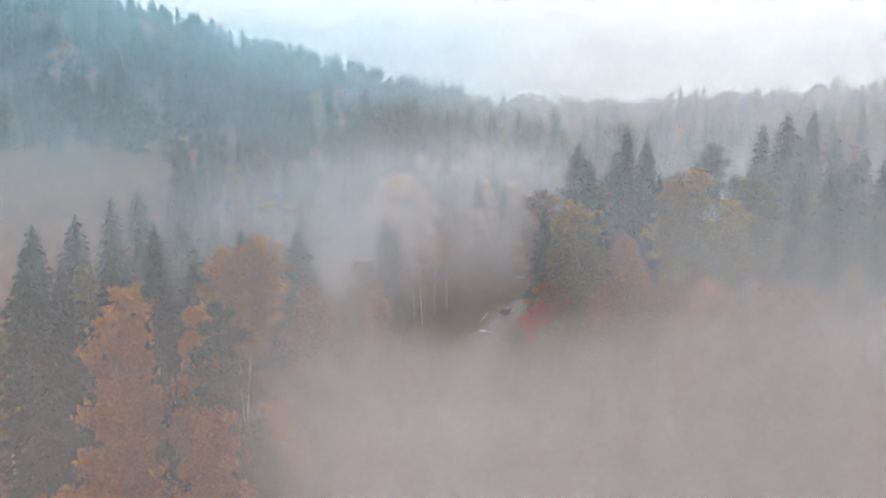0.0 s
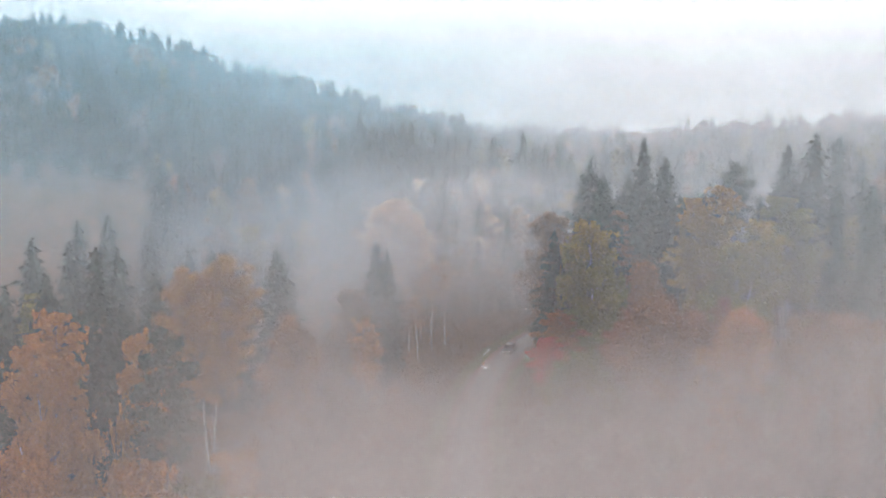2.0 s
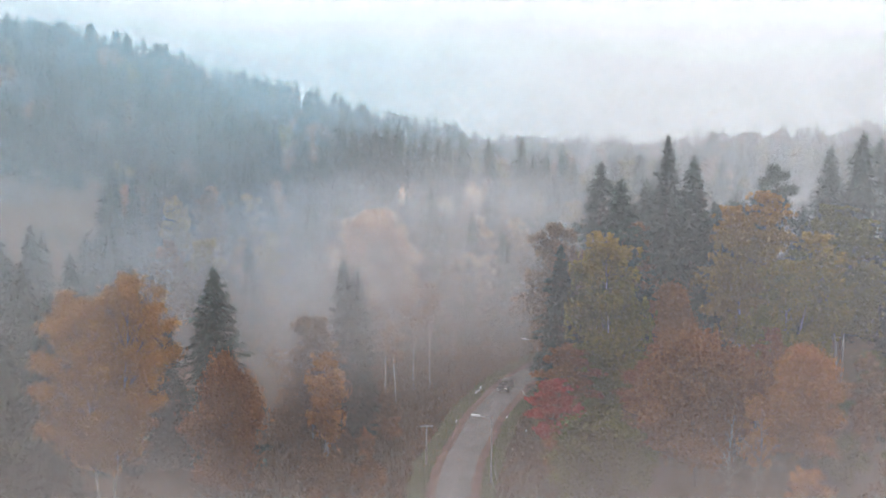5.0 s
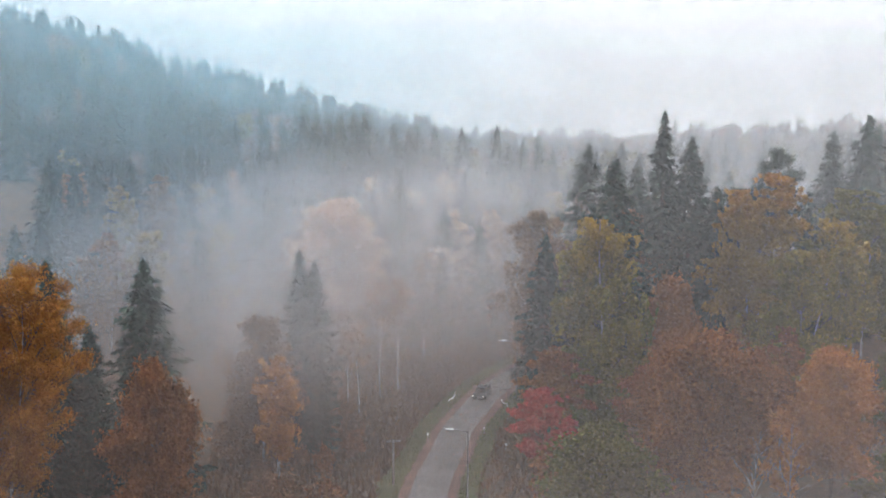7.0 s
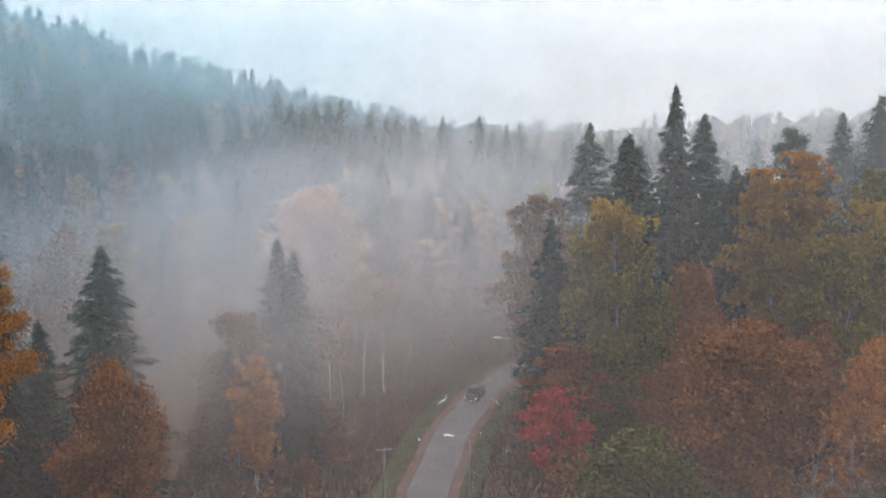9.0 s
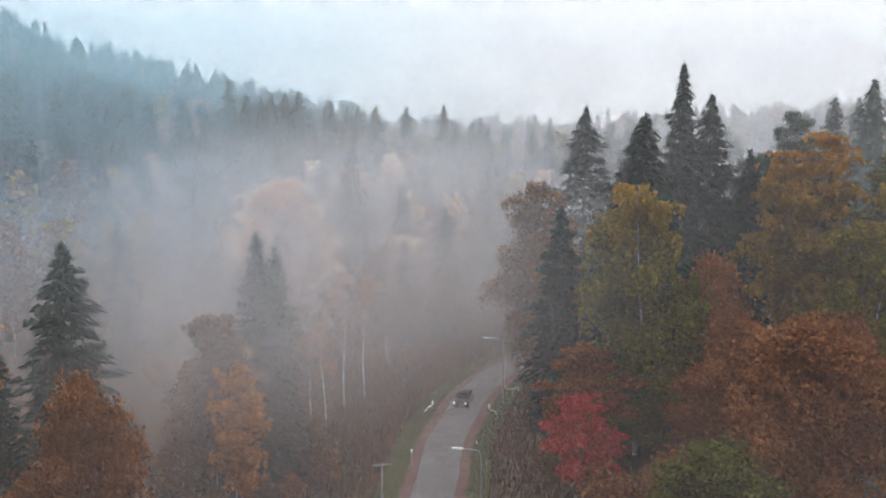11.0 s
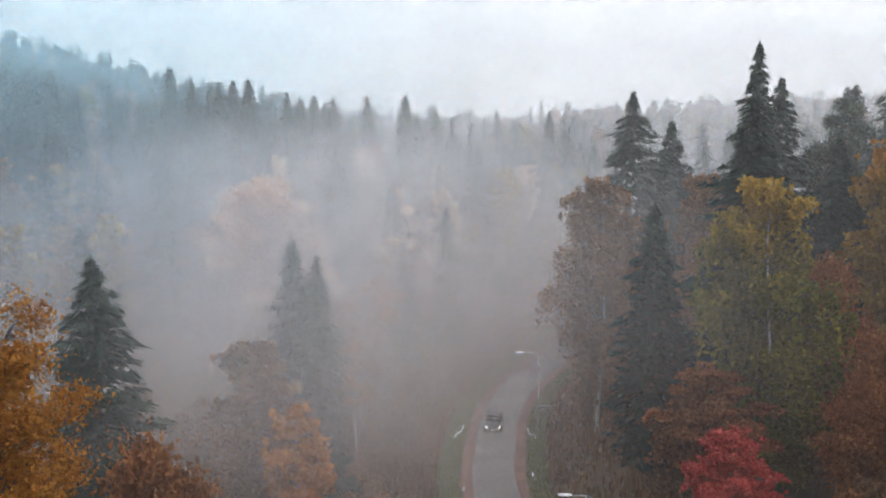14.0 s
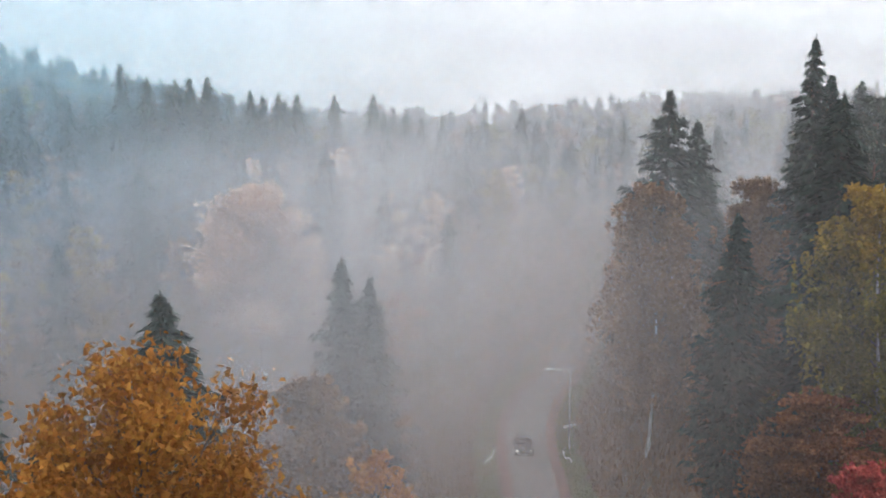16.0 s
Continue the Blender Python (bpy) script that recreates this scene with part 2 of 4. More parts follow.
# ---- makers of tree shapes; each shape is scaled where it is planted ----
def spruce_shape(seed, h=26.0, w=7.5, step=0.55, per=7, sprays=9, size=0.34, swell=10.0, bare=0.05, sparse=0.0, core=0.0):
    r = np.random.default_rng(seed)
    trunk, crown = Build(), Build()
    bend = r.normal(0, 0.15, 2)
    zs = np.linspace(-0.8, h, 9)
    mid = lambda z: np.array([bend[0] * np.sin(z / h * 3), bend[1] * np.sin(z / h * 2.5), z])
    trunk.tube([mid(z) for z in zs], np.interp(zs, [-0.8, h], [h * 0.0105, 0.02]), 7)
    z = bare * h
    while z < h - 0.3:
        f = 1 - z / h
        lump = 0.82 + 0.18 * np.sin(z * 1.7 + seed) * np.sin(z * 0.63 + 2 * seed)
        reach = (w / 2) * (1 - np.exp(-(h - z) / swell)) / (1 - np.exp(-h / swell)) * lump * min(1, 0.62 + 2.2 * z / h) * (1.16 - 0.36 * ((z * 0.72 + seed * 0.3) % 1.0)) + 0.10
        n = max(4, int(per * (0.55 + 0.6 * f)))
        start = r.uniform(0, 6.28)
        for k in range(n):
            if r.random() < sparse:
                continue
            a = start + 6.283 * k / n + r.normal(0, 0.22)
            L = reach * r.uniform(0.58, 1.14)
            drop = r.uniform(0.12, 0.42) * (0.4 + 0.9 * f)
            m = max(3, int(sprays * (0.35 + 0.65 * L / (w / 2))))
            s = np.sqrt(np.linspace(0.06, 1.0, m)) + r.normal(0, 0.03, m)
            out = np.array([np.cos(a), np.sin(a), 0])
            side = np.array([-np.sin(a), np.cos(a), 0])
            base = mid(z + r.normal(0, 0.12))
            c = base + out * (L * s)[:, None] + np.array([0, 0, 1]) * (L * (-drop * s + 0.55 * drop * s ** 3))[:, None]
            spread = (0.12 + 0.30 * (1 - s)) * L * 0.55 + 0.06
            c = c + side * (r.uniform(-1, 1, m) * spread)[:, None] + np.array([0, 0, 1]) * r.normal(-0.06, 0.10, m)[:, None]
            ln = size * r.uniform(0.7, 1.5, m) * (0.75 + 0.45 * L / (w / 2))
            dirs = unit(out + side * r.normal(0, 0.55, m)[:, None] + np.array([0, 0, -1]) * (0.15 + r.uniform(0, 0.75, m))[:, None])
            wide = unit(np.cross(dirs, r.normal(0, 1, (m, 3)) * [0.5, 0.5, 1.0]))
            crown.leaves(c, dirs * ln[:, None], wide * (ln * 0.40)[:, None])
        z += step * r.uniform(0.75, 1.25) * (0.55 + 0.6 * f)
    if core:
        # the shaded inner boughs, as ragged skirts one over another
        for z in np.arange(bare * h, h - 1.2, h * 0.075):
            reach = (w / 2) * (1 - np.exp(-(h - z) / swell)) / (1 - np.exp(-h / swell)) * core
            a = np.arange(9) * 0.698 + r.uniform(0, 6)
            ring = mid(z) + np.column_stack([np.cos(a), np.sin(a), np.zeros(9)]) * (reach * r.uniform(0.7, 1.15, 9))[:, None]
            peak = np.repeat(mid(min(h - 0.3, z + h * 0.16))[None], 9, 0)
            crown.v.append(np.stack([ring, np.roll(ring, -1, 0), peak], 1).reshape(-1, 3))
            crown.t.append(np.arange(27).reshape(9, 3) + crown.count)
            crown.count += 27
    top = mid(h)
    for k in range(7):
        crown.leaves(top[None] - [[0, 0, 0.16 * k]], np.array([[0, 0, 0.32]]), np.array([[0.10 * np.cos(k), 0.10 * np.sin(k), 0]]))
    return trunk.mesh("trunk", BARK, True), crown.mesh("crown", SPRUCE), None, h, w


def broadleaf_shape(seed, h=20.0, w=9.0, base=0.3, limbs=18, clumps=9, per=34, leaf=0.22, droop=0.0, spread=0.55, rise=0.75,
                    fat=0.55, stems=1, bark=None, twigs=True, lean=0.0):
    """A trunk with limbs and a crown of leaf clumps round the limbs' ends. fat: where along the crown it is widest."""
    r = np.random.default_rng(seed)
    wood, branch, crown = Build(), Build(), Build()
    for stem in range(stems):
        sa = 6.283 * stem / stems + seed
        lean_x = (0.10 * h * np.cos(sa) if stems > 1 else 0) + lean * h
        lean_y = 0.10 * h * np.sin(sa) if stems > 1 else 0
        ph = r.uniform(0, 6, 2)
        hh = h * (1 if stem == 0 else r.uniform(0.8, 0.97))
        mid = lambda z: np.array([0.012 * h * np.sin(z / h * 6 + ph[0]) + lean_x * z / h, 0.012 * h * np.sin(z / h * 5 + ph[1]) + lean_y * z / h, z])
        zs = np.linspace(-0.8, hh * 0.94, 12)
        wood.tube([mid(z) for z in zs], np.interp(zs, [-0.8, 0.5, hh], [h * 0.010, h * 0.0070, 0.02]) / stems ** 0.4, 7)
        nl = int(limbs / stems ** 0.6)
        for i in range(nl):
            f = (i + r.uniform(0, 1)) / nl
            z = hh * (base + (0.97 - base) * f * 0.93)
            env = np.interp(f, [0, fat * 0.5, fat, 0.85, 1.0], [0.45, 0.88, 1.0, 0.50, 0.12]) * w / 2 * r.uniform(0.72, 1.12) / stems ** 0.25
            a = i * 2.4 + r.normal(0, 0.4)
            up = rise * r.uniform(0.6, 1.3) * (0.5 + 0.7 * f)
            out = np.array([np.cos(a), np.sin(a), 0])
            start = mid(max(z - env * up * 0.75, hh * base * 0.85))
            end = np.array([*(mid(z)[:2] + out[:2] * env), z + env * up * 0.25])
            bow = np.array([0, 0, 1]) * env * 0.18
            path = [start + (end - start) * s + bow * np.sin(s * 3.1416) for s in np.linspace(0, 1, 5)]
            branch.tube(path, np.linspace(h * 0.0030, 0.010, 5), 4)
            nc = max(3, int(clumps * (0.45 + 0.75 * env / (w / 2))))
            for k in range(nc):
                s = r.uniform(0.3, 1.05) if k else 1.0
                c = start + (end - start) * s + bow * np.sin(s * 3.1416) + r.normal(0, 0.26 * spread * w / 4, 3) * [1, 1, 0.8]
                if twigs and s < 1.0:
                    s2 = max(0.1, s - 0.25)
                    branch.tube([start + (end - start) * s2 + bow * np.sin(s2 * 3.1416), c], [0.028, 0.01], 3)
                if per:
                    n = int(per * r.uniform(0.6, 1.4))
                    sd = spread * r.uniform(0.7, 1.25)
                    p = c + r.normal(0, sd, (n, 3)) * [1, 1, 0.75]
                    if droop:
                        strand = r.normal(0, sd, (6, 2))
                        pick = r.integers(0, 6, n)
                        hang = np.abs(r.normal(0, 1, n)) * droop * 1.5 * (1.25 - f)
                        p = np.column_stack([c[:2] + strand[pick] + r.normal(0, 0.10, (n, 2)), c[2] + 0.5 * sd - hang])
                    u = unit(r.normal(0, 1, (n, 3)) + [0, 0, -droop * 0.6])
                    v = unit(np.cross(u, r.normal(0, 1, (n, 3))))
                    ln = leaf * r.uniform(0.6, 1.3, n)
                    crown.leaves(p, u * ln[:, None], v * (ln * 0.72)[:, None])
    bark = bark or BARK
    return wood.mesh("trunk", bark, True), (crown.mesh("crown", GOLD) if per else None), branch.mesh("limbs", PINE_BARK if bark is PINE_BARK else TWIG if bark is TWIG else BARK), h, w


def link_part(name, me, parent, mat=None, label=""):
    ob = new(name, me)
    ob.parent = parent
    if mat is not None:
        ob.material_slots[0].link = "OBJECT"
        ob.material_slots[0].material = mat
    if label:
        tagged(ob, label)
    return ob


def plant(kind, shape, x, y, top, leaf_mat=None, width=None, turn=0.0, label="", category="tree", group="", tall=None):
    """A tree of that shape on the ground at (x, y), its tip at the height top (or tall metres high)."""
    trunk, crown, limbs, h, w = shape
    g = ground_at(x, y)
    k = (tall if tall else top - g) / h
    kw = (width / w) if width else k
    root = new(kind)
    root.empty_display_size = 0.3
    root.matrix_basis = Matrix.LocRotScale((x, y, g), Euler((0, 0, radians(turn))), (kw, kw, k))
    link_part("trunk", trunk, root)
    if limbs:
        link_part("limbs", limbs, root)
    if crown:
        link_part("crown", crown, root, leaf_mat)
    return tagged(root, label, category, group)


# ---- ground, road and verges ----
def ground_material():
    n = Nodes("autumn_forest_floor")
    p = n.place()
    big, mid, fine = n.noise(0.05, 3.0, coords=p), n.noise(0.35, 4.0, coords=p), n.noise(3.0, 4.0, coords=p)
    col = n.mix(n.ramp(big, 0.35, 0.65), c4(0.105, 0.058, 0.030), c4(0.070, 0.055, 0.028))
    col = n.mix(n.ramp(mid, 0.40, 0.70), col, c4(0.150, 0.078, 0.038))
    col = n.mix(n.math("MULTIPLY", n.ramp(fine, 0.35, 0.75), 0.55), col, c4(0.045, 0.036, 0.024))
    bump = n.add("Bump", {"Height": n.math("ADD", fine, mid), "Strength": 0.6, "Distance": 0.25}).outputs[0]
    return n.done(n.add("BsdfPrincipled", {"Base Color": col, "Roughness": 0.95, "Normal": bump}).outputs[0])


def strip_material(name, a, b, c, scale, rough=0.9, depth=0.05):
    n = Nodes(name)
    p = n.place()
    mid, fine = n.noise(scale, 4.0, coords=p), n.noise(scale * 14, 3.0, coords=p)
    col = n.mix(n.ramp(mid, 0.35, 0.68), c4(*a), c4(*b))
    col = n.mix(n.math("MULTIPLY", n.ramp(fine, 0.4, 0.75), 0.6), col, c4(*c))
    bump = n.add("Bump", {"Height": fine, "Strength": 0.5, "Distance": depth}).outputs[0]
    return n.done(n.add("BsdfPrincipled", {"Base Color": col, "Roughness": rough, "Normal": bump}).outputs[0])


ROAD_MAT = strip_material("worn_asphalt", (0.165, 0.150, 0.146), (0.215, 0.195, 0.190), (0.13, 0.12, 0.118), 0.22, 0.8, 0.01)
SHOULDER_MAT = strip_material("reddish_leaf_strewn_gravel", (0.150, 0.085, 0.072), (0.205, 0.120, 0.098), (0.10, 0.062, 0.05), 0.6)
VERGE_MAT = strip_material("verge_grass", (0.055, 0.072, 0.022), (0.090, 0.092, 0.034), (0.120, 0.078, 0.040), 0.28)

xs = np.concatenate([-np.geomspace(3600, 130, 16), np.arange(-120, -40, 6.0), np.arange(-40, 60, 2.0), np.arange(60, 160, 6.0), np.geomspace(165, 3600, 16)])
ys = np.concatenate([-np.geomspace(900, 40, 8), np.arange(-30, 90, 8.0), np.arange(90, 240, 2.0), np.arange(240, 480, 8.0), np.geomspace(490, 4400, 16)])
gx, gy = np.meshgrid(xs, ys)
gz = height(gx.ravel(), gy.ravel())
nx, ny = len(xs), len(ys)
gi, gj = np.meshgrid(np.arange(ny - 1), np.arange(nx - 1), indexing="ij")
quads = np.stack([gi * nx + gj, gi * nx + gj + 1, (gi + 1) * nx + gj + 1, (gi + 1) * nx + gj], -1).reshape(-1, 4)
ground = new("ground", make_mesh("ground", np.stack([gx.ravel(), gy.ravel(), gz], 1), quads, [ground_material()], smooth_faces=True))
tagged(ground, "forest floor of brown grass and fallen leaves in a valley", "ground", kind="structure")

FINE = spline(ROAD, 24)
tang = unit(np.gradient(FINE[:, :2], axis=0))
left = np.stack([-tang[:, 1], tang[:, 0]], 1)


def strip(name, a, b, lift, mat, label, category, drape=False, steps=4, ragged=0.0, seed=1):
    """A band beside the road's middle line, from a to b metres to its right."""
    r = np.random.default_rng(seed)
    cols = []
    for k in range(steps + 1):
        o = a + (b - a) * k / steps
        if ragged and k in (0, steps):
            o = o + ragged * (np.sin(np.arange(len(FINE)) * 0.9 + seed) + r.normal(0, 0.6, len(FINE)))
        xy = FINE[:, :2] - left * np.reshape(o, (-1, 1))
        z = height(xy[:, 0], xy[:, 1]) + lift if drape else FINE[:, 2] + lift
        cols.append(np.column_stack([xy, z]))
    v = np.stack(cols, 1).reshape(-1, 3)
    i, j = np.meshgrid(np.arange(len(FINE) - 1), np.arange(steps), indexing="ij")
    m = steps + 1
    q = np.stack([i * m + j, i * m + j + 1, (i + 1) * m + j + 1, (i + 1) * m + j], -1).reshape(-1, 4)
    ob = new(name, make_mesh(name, v, q, [mat], smooth_faces=True))
    return tagged(ob, label, category, kind="structure")


strip("road", -1.95, 1.95, 0.03, ROAD_MAT, "narrow worn grey asphalt road curving through the forest", "road")
strip("road_shoulder", 1.85, 2.95, -0.02, SHOULDER_MAT, "reddish gravel road shoulder strewn with leaves", "shoulder", ragged=0.10, seed=2)
strip("road_shoulder", -3.0, -1.85, -0.02, SHOULDER_MAT, "reddish gravel road shoulder strewn with leaves", "shoulder", ragged=0.10, seed=3)
strip("grass_verge", 2.8, 5.3, 0.05, VERGE_MAT, "green grass verge along the road", "verge", True, 8, 0.35, 4)
strip("grass_verge", -5.6, -2.85, 0.05, VERGE_MAT, "green grass verge along the road", "verge", True, 8, 0.35, 5)


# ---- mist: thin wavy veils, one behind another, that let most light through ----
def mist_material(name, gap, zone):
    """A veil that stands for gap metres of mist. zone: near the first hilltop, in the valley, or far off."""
    n = Nodes(name)
    p = n.place()
    s = n.add("SeparateXYZ", {0: p})
    x, y, z = s.outputs
    flat = n.add("VectorMath", {0: p, 1: (1.0, 1.0, 1.7)}, operation="MULTIPLY").outputs[0]
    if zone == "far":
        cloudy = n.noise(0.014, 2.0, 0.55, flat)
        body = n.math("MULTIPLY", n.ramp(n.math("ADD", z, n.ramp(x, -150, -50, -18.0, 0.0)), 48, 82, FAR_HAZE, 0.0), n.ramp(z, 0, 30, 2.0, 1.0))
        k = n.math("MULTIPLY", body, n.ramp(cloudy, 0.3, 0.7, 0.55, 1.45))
        # the blue of distant air is put into the colour, paler to the right
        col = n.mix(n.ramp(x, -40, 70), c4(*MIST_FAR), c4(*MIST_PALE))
    else:
        drift = n.math("MULTIPLY_ADD", n.noise(0.026, 1.6, 0.6, flat), 44.0, -22.0)
    if zone == "near":
        low = n.math("MULTIPLY_ADD", drift, 0.4, z)
        slant = n.math("MULTIPLY_ADD", y, 0.25, x)
        crest = n.ramp(n.math("MULTIPLY_ADD", y, 0.17, z), 40.5, 43.8, 1.0, 0.0)
        ahead = n.math("ADD", n.ramp(y, 58, 86, 0.82, 0.0), n.ramp(y, 92, 120, 0.09, 0.0))
        front = n.math("MULTIPLY", n.math("MULTIPLY", n.ramp(n.math("MULTIPLY_ADD", y, 0.16, low), 38, 50, 1.0, 0.0), crest), n.math("MULTIPLY", n.ramp(slant, -1, 11, 0.06, 1.0), ahead))
        under = n.ramp(n.math("MULTIPLY_ADD", y, 0.2, low), 41, 53, 1.0, 0.0)
        bank = n.math("MULTIPLY", n.math("MULTIPLY", n.ramp(x, 10, 23), n.math("MULTIPLY", n.ramp(y, 50, 78, 1.0, 0.06), n.ramp(y, 98, 118, 1.0, 0.0))), under)
        thin = n.math("MULTIPLY", n.math("MULTIPLY", n.math("MULTIPLY", n.ramp(n.math("ADD", y, n.ramp(x, -14, -2, -5.0, 0.0)), 58, 92, NEAR_HAZE, 0.0), n.ramp(slant, -3, 12, 0.55, 1.0)), n.ramp(z, 37, 54, 1.0, 0.0)), n.math("MULTIPLY_ADD", n.ramp(drift, -8, 8), 0.8, 0.6))
        lane = n.add("Attribute")
        lane.attribute_name = "mist_amount"
        k = n.math("MULTIPLY", n.math("ADD", thin, n.math("MULTIPLY_ADD", bank, BANK, n.math("MULTIPLY", front, FRONT))), lane.outputs["Fac"])
        # dimmer, ground-tinted light low down is painted into the mist's colour
        col = n.mix(n.ramp(n.math("MULTIPLY_ADD", y, 0.12, z), 38, 50), c4(*MIST_LOW_DIM), c4(*MIST_NEAR))
    if zone == "valley":
        zz = n.math("ADD", z, drift)
        haze = n.math("MULTIPLY", n.math("MULTIPLY", n.ramp(z, 24, 52, HAZE, HAZE * 0.45), n.ramp(z, 44, 70, 1.0, 0.0)), n.ramp(y, 130, 220, 0.7, 1.3))
        low = n.math("MULTIPLY", n.ramp(zz, 8, 31, 1.0, 0.0), n.ramp(zz, -2, 16, 0.20, 1.0))
        hollow = n.math("MULTIPLY", n.math("MULTIPLY", n.ramp(x, -20, -13), n.ramp(z, 10, 18)), n.ramp(x, -3, 8, 6.0, 0.0))
        edge = n.math("MULTIPLY", n.math("MULTIPLY", n.ramp(x, 5, 12), n.ramp(z, 10, 18)), n.ramp(x, 18, 25, 7.0, 0.0))
        deep = n.math("ADD", n.math("ADD", hollow, edge), n.math("MULTIPLY_ADD", n.math("MINIMUM", n.math("MAXIMUM", x, -8.0), 24.0), -0.55, y))
        shelter = n.math("MULTIPLY", n.ramp(x, 20, 33), n.ramp(y, 176, 196, -0.9, 0.0))
        valley = n.math("MULTIPLY", n.math("MULTIPLY", n.math("MULTIPLY", low, n.ramp(x, -62, -28, 0.10, 1.0)), n.math("MULTIPLY", n.ramp(deep, 128, 160), n.ramp(y, 212, 268, 1.0, 0.25))), n.math("ADD", shelter, 1.0))
        pool = n.math("MULTIPLY", n.math("MULTIPLY", n.ramp(x, -25, -15), n.ramp(x, -8, 0, 1.0, 0.0)), n.math("MULTIPLY", n.ramp(y, 122, 140), n.ramp(y, 158, 174, 1.0, 0.0)))
        pool = n.math("MULTIPLY", pool, n.math("MULTIPLY", n.ramp(z, 8, 16), n.ramp(z, 22, 34, POOL, 0.0)))
        k = n.math("ADD", pool, n.math("MULTIPLY_ADD", valley, VALLEY, haze))
        band = n.math("MULTIPLY", n.math("MULTIPLY", n.ramp(zz, 12, 32, 1.0, 0.0), n.ramp(x, -45, 0, 0.15, 1.0)), n.math("MULTIPLY", n.ramp(y, 184, 200), n.ramp(y, 225, 245, BAND, 0.0)))
        k = n.math("MULTIPLY_ADD", band, n.ramp(x, 20, 55, 1.0, 0.3), k)
        # painted shade: mist browner and darker towards the ground, bluer to the left
        col = n.mix(n.math("MULTIPLY", n.ramp(z, 8, 28), n.ramp(y, 105, 150)), c4(*MIST_LOW_DIM), n.mix(n.ramp(x, -40, 3), c4(0.56, 0.70, 0.82), c4(*MIST_HIGH)))
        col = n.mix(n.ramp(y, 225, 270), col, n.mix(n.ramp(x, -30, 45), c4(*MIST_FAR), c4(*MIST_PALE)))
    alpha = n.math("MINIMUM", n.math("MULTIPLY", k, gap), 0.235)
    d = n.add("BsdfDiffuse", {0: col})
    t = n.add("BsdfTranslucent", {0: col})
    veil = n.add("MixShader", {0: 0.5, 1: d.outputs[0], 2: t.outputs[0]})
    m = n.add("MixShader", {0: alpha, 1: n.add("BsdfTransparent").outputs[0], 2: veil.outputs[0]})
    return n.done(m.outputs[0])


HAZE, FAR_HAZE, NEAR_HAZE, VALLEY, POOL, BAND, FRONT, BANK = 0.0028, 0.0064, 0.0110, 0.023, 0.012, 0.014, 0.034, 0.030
# the low colour holds dim brown bounce light, the far one distance blue
MIST_LOW_DIM, MIST_NEAR, MIST_HIGH, MIST_FAR, MIST_PALE = (0.59, 0.525, 0.51), (0.62, 0.66, 0.69), (0.80, 0.81, 0.845), (0.54, 0.85, 1.0), (0.93, 0.94, 0.98)


def camera_lane(x, y, z):
    """How much of the mist is left: none along the camera's sinking path, where a made-up gap opens the veils."""
    cx = np.interp(y, [0, 55, 66, 78, 90, 110], [0, 2.8, 0.3, -7.5, -16.8, -32])
    cz = np.interp(y, [0, 15, 25, 45, 65, 78, 85, 110], [50, 45.2, 43.2, 40, 35, 32.6, 32.2, 33])
    return smooth(np.hypot(x - cx, z - cz), 3.2, 6.5)


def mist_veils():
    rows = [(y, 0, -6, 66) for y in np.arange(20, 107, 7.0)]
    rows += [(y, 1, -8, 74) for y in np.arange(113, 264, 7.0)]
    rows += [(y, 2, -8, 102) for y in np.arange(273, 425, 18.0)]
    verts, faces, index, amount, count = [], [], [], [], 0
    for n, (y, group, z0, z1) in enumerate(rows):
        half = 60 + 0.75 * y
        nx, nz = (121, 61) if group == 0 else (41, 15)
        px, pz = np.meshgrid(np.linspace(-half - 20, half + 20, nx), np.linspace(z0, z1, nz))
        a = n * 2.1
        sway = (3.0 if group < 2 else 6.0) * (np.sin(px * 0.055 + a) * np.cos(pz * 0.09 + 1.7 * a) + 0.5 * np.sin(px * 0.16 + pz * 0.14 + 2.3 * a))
        left_over = (camera_lane(px, y + sway, pz) if group == 0 else np.ones(px.shape)).ravel()
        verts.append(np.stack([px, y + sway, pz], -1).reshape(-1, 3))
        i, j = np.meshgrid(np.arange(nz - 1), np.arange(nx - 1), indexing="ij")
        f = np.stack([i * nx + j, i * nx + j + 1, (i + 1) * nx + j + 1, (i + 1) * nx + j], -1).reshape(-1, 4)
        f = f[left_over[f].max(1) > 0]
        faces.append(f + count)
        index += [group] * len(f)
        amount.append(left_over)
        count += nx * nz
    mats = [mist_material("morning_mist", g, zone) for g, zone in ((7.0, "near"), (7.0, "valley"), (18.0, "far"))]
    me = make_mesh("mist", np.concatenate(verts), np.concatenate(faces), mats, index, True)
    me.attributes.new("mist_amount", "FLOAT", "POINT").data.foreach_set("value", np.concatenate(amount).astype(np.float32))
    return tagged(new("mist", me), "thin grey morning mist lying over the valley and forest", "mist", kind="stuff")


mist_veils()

# ---- tree shapes ----
SPR = [spruce_shape(s, 26, w, 0.55, 10, 30, 0.34, p) for s, w, p in ((1, 9.4, 8.5), (2, 9.9, 9), (3, 7.4, 8), (4, 10.2, 8.5))]
SPR_TALL = spruce_shape(11, 33, 9.0, 0.55, 10, 28, 0.35, 16, sparse=0.1)
SPR_OPEN = spruce_shape(12, 27, 10.0, 0.64, 10, 28, 0.35, 7.5, sparse=0.12)
SPR_MID = [spruce_shape(s, 22, w, 0.78, 8, 14, 0.46, p, core=0.5) for s, w, p in ((21, 9.0, 6.5), (22, 9.8, 6.5), (23, 8.4, 7))]
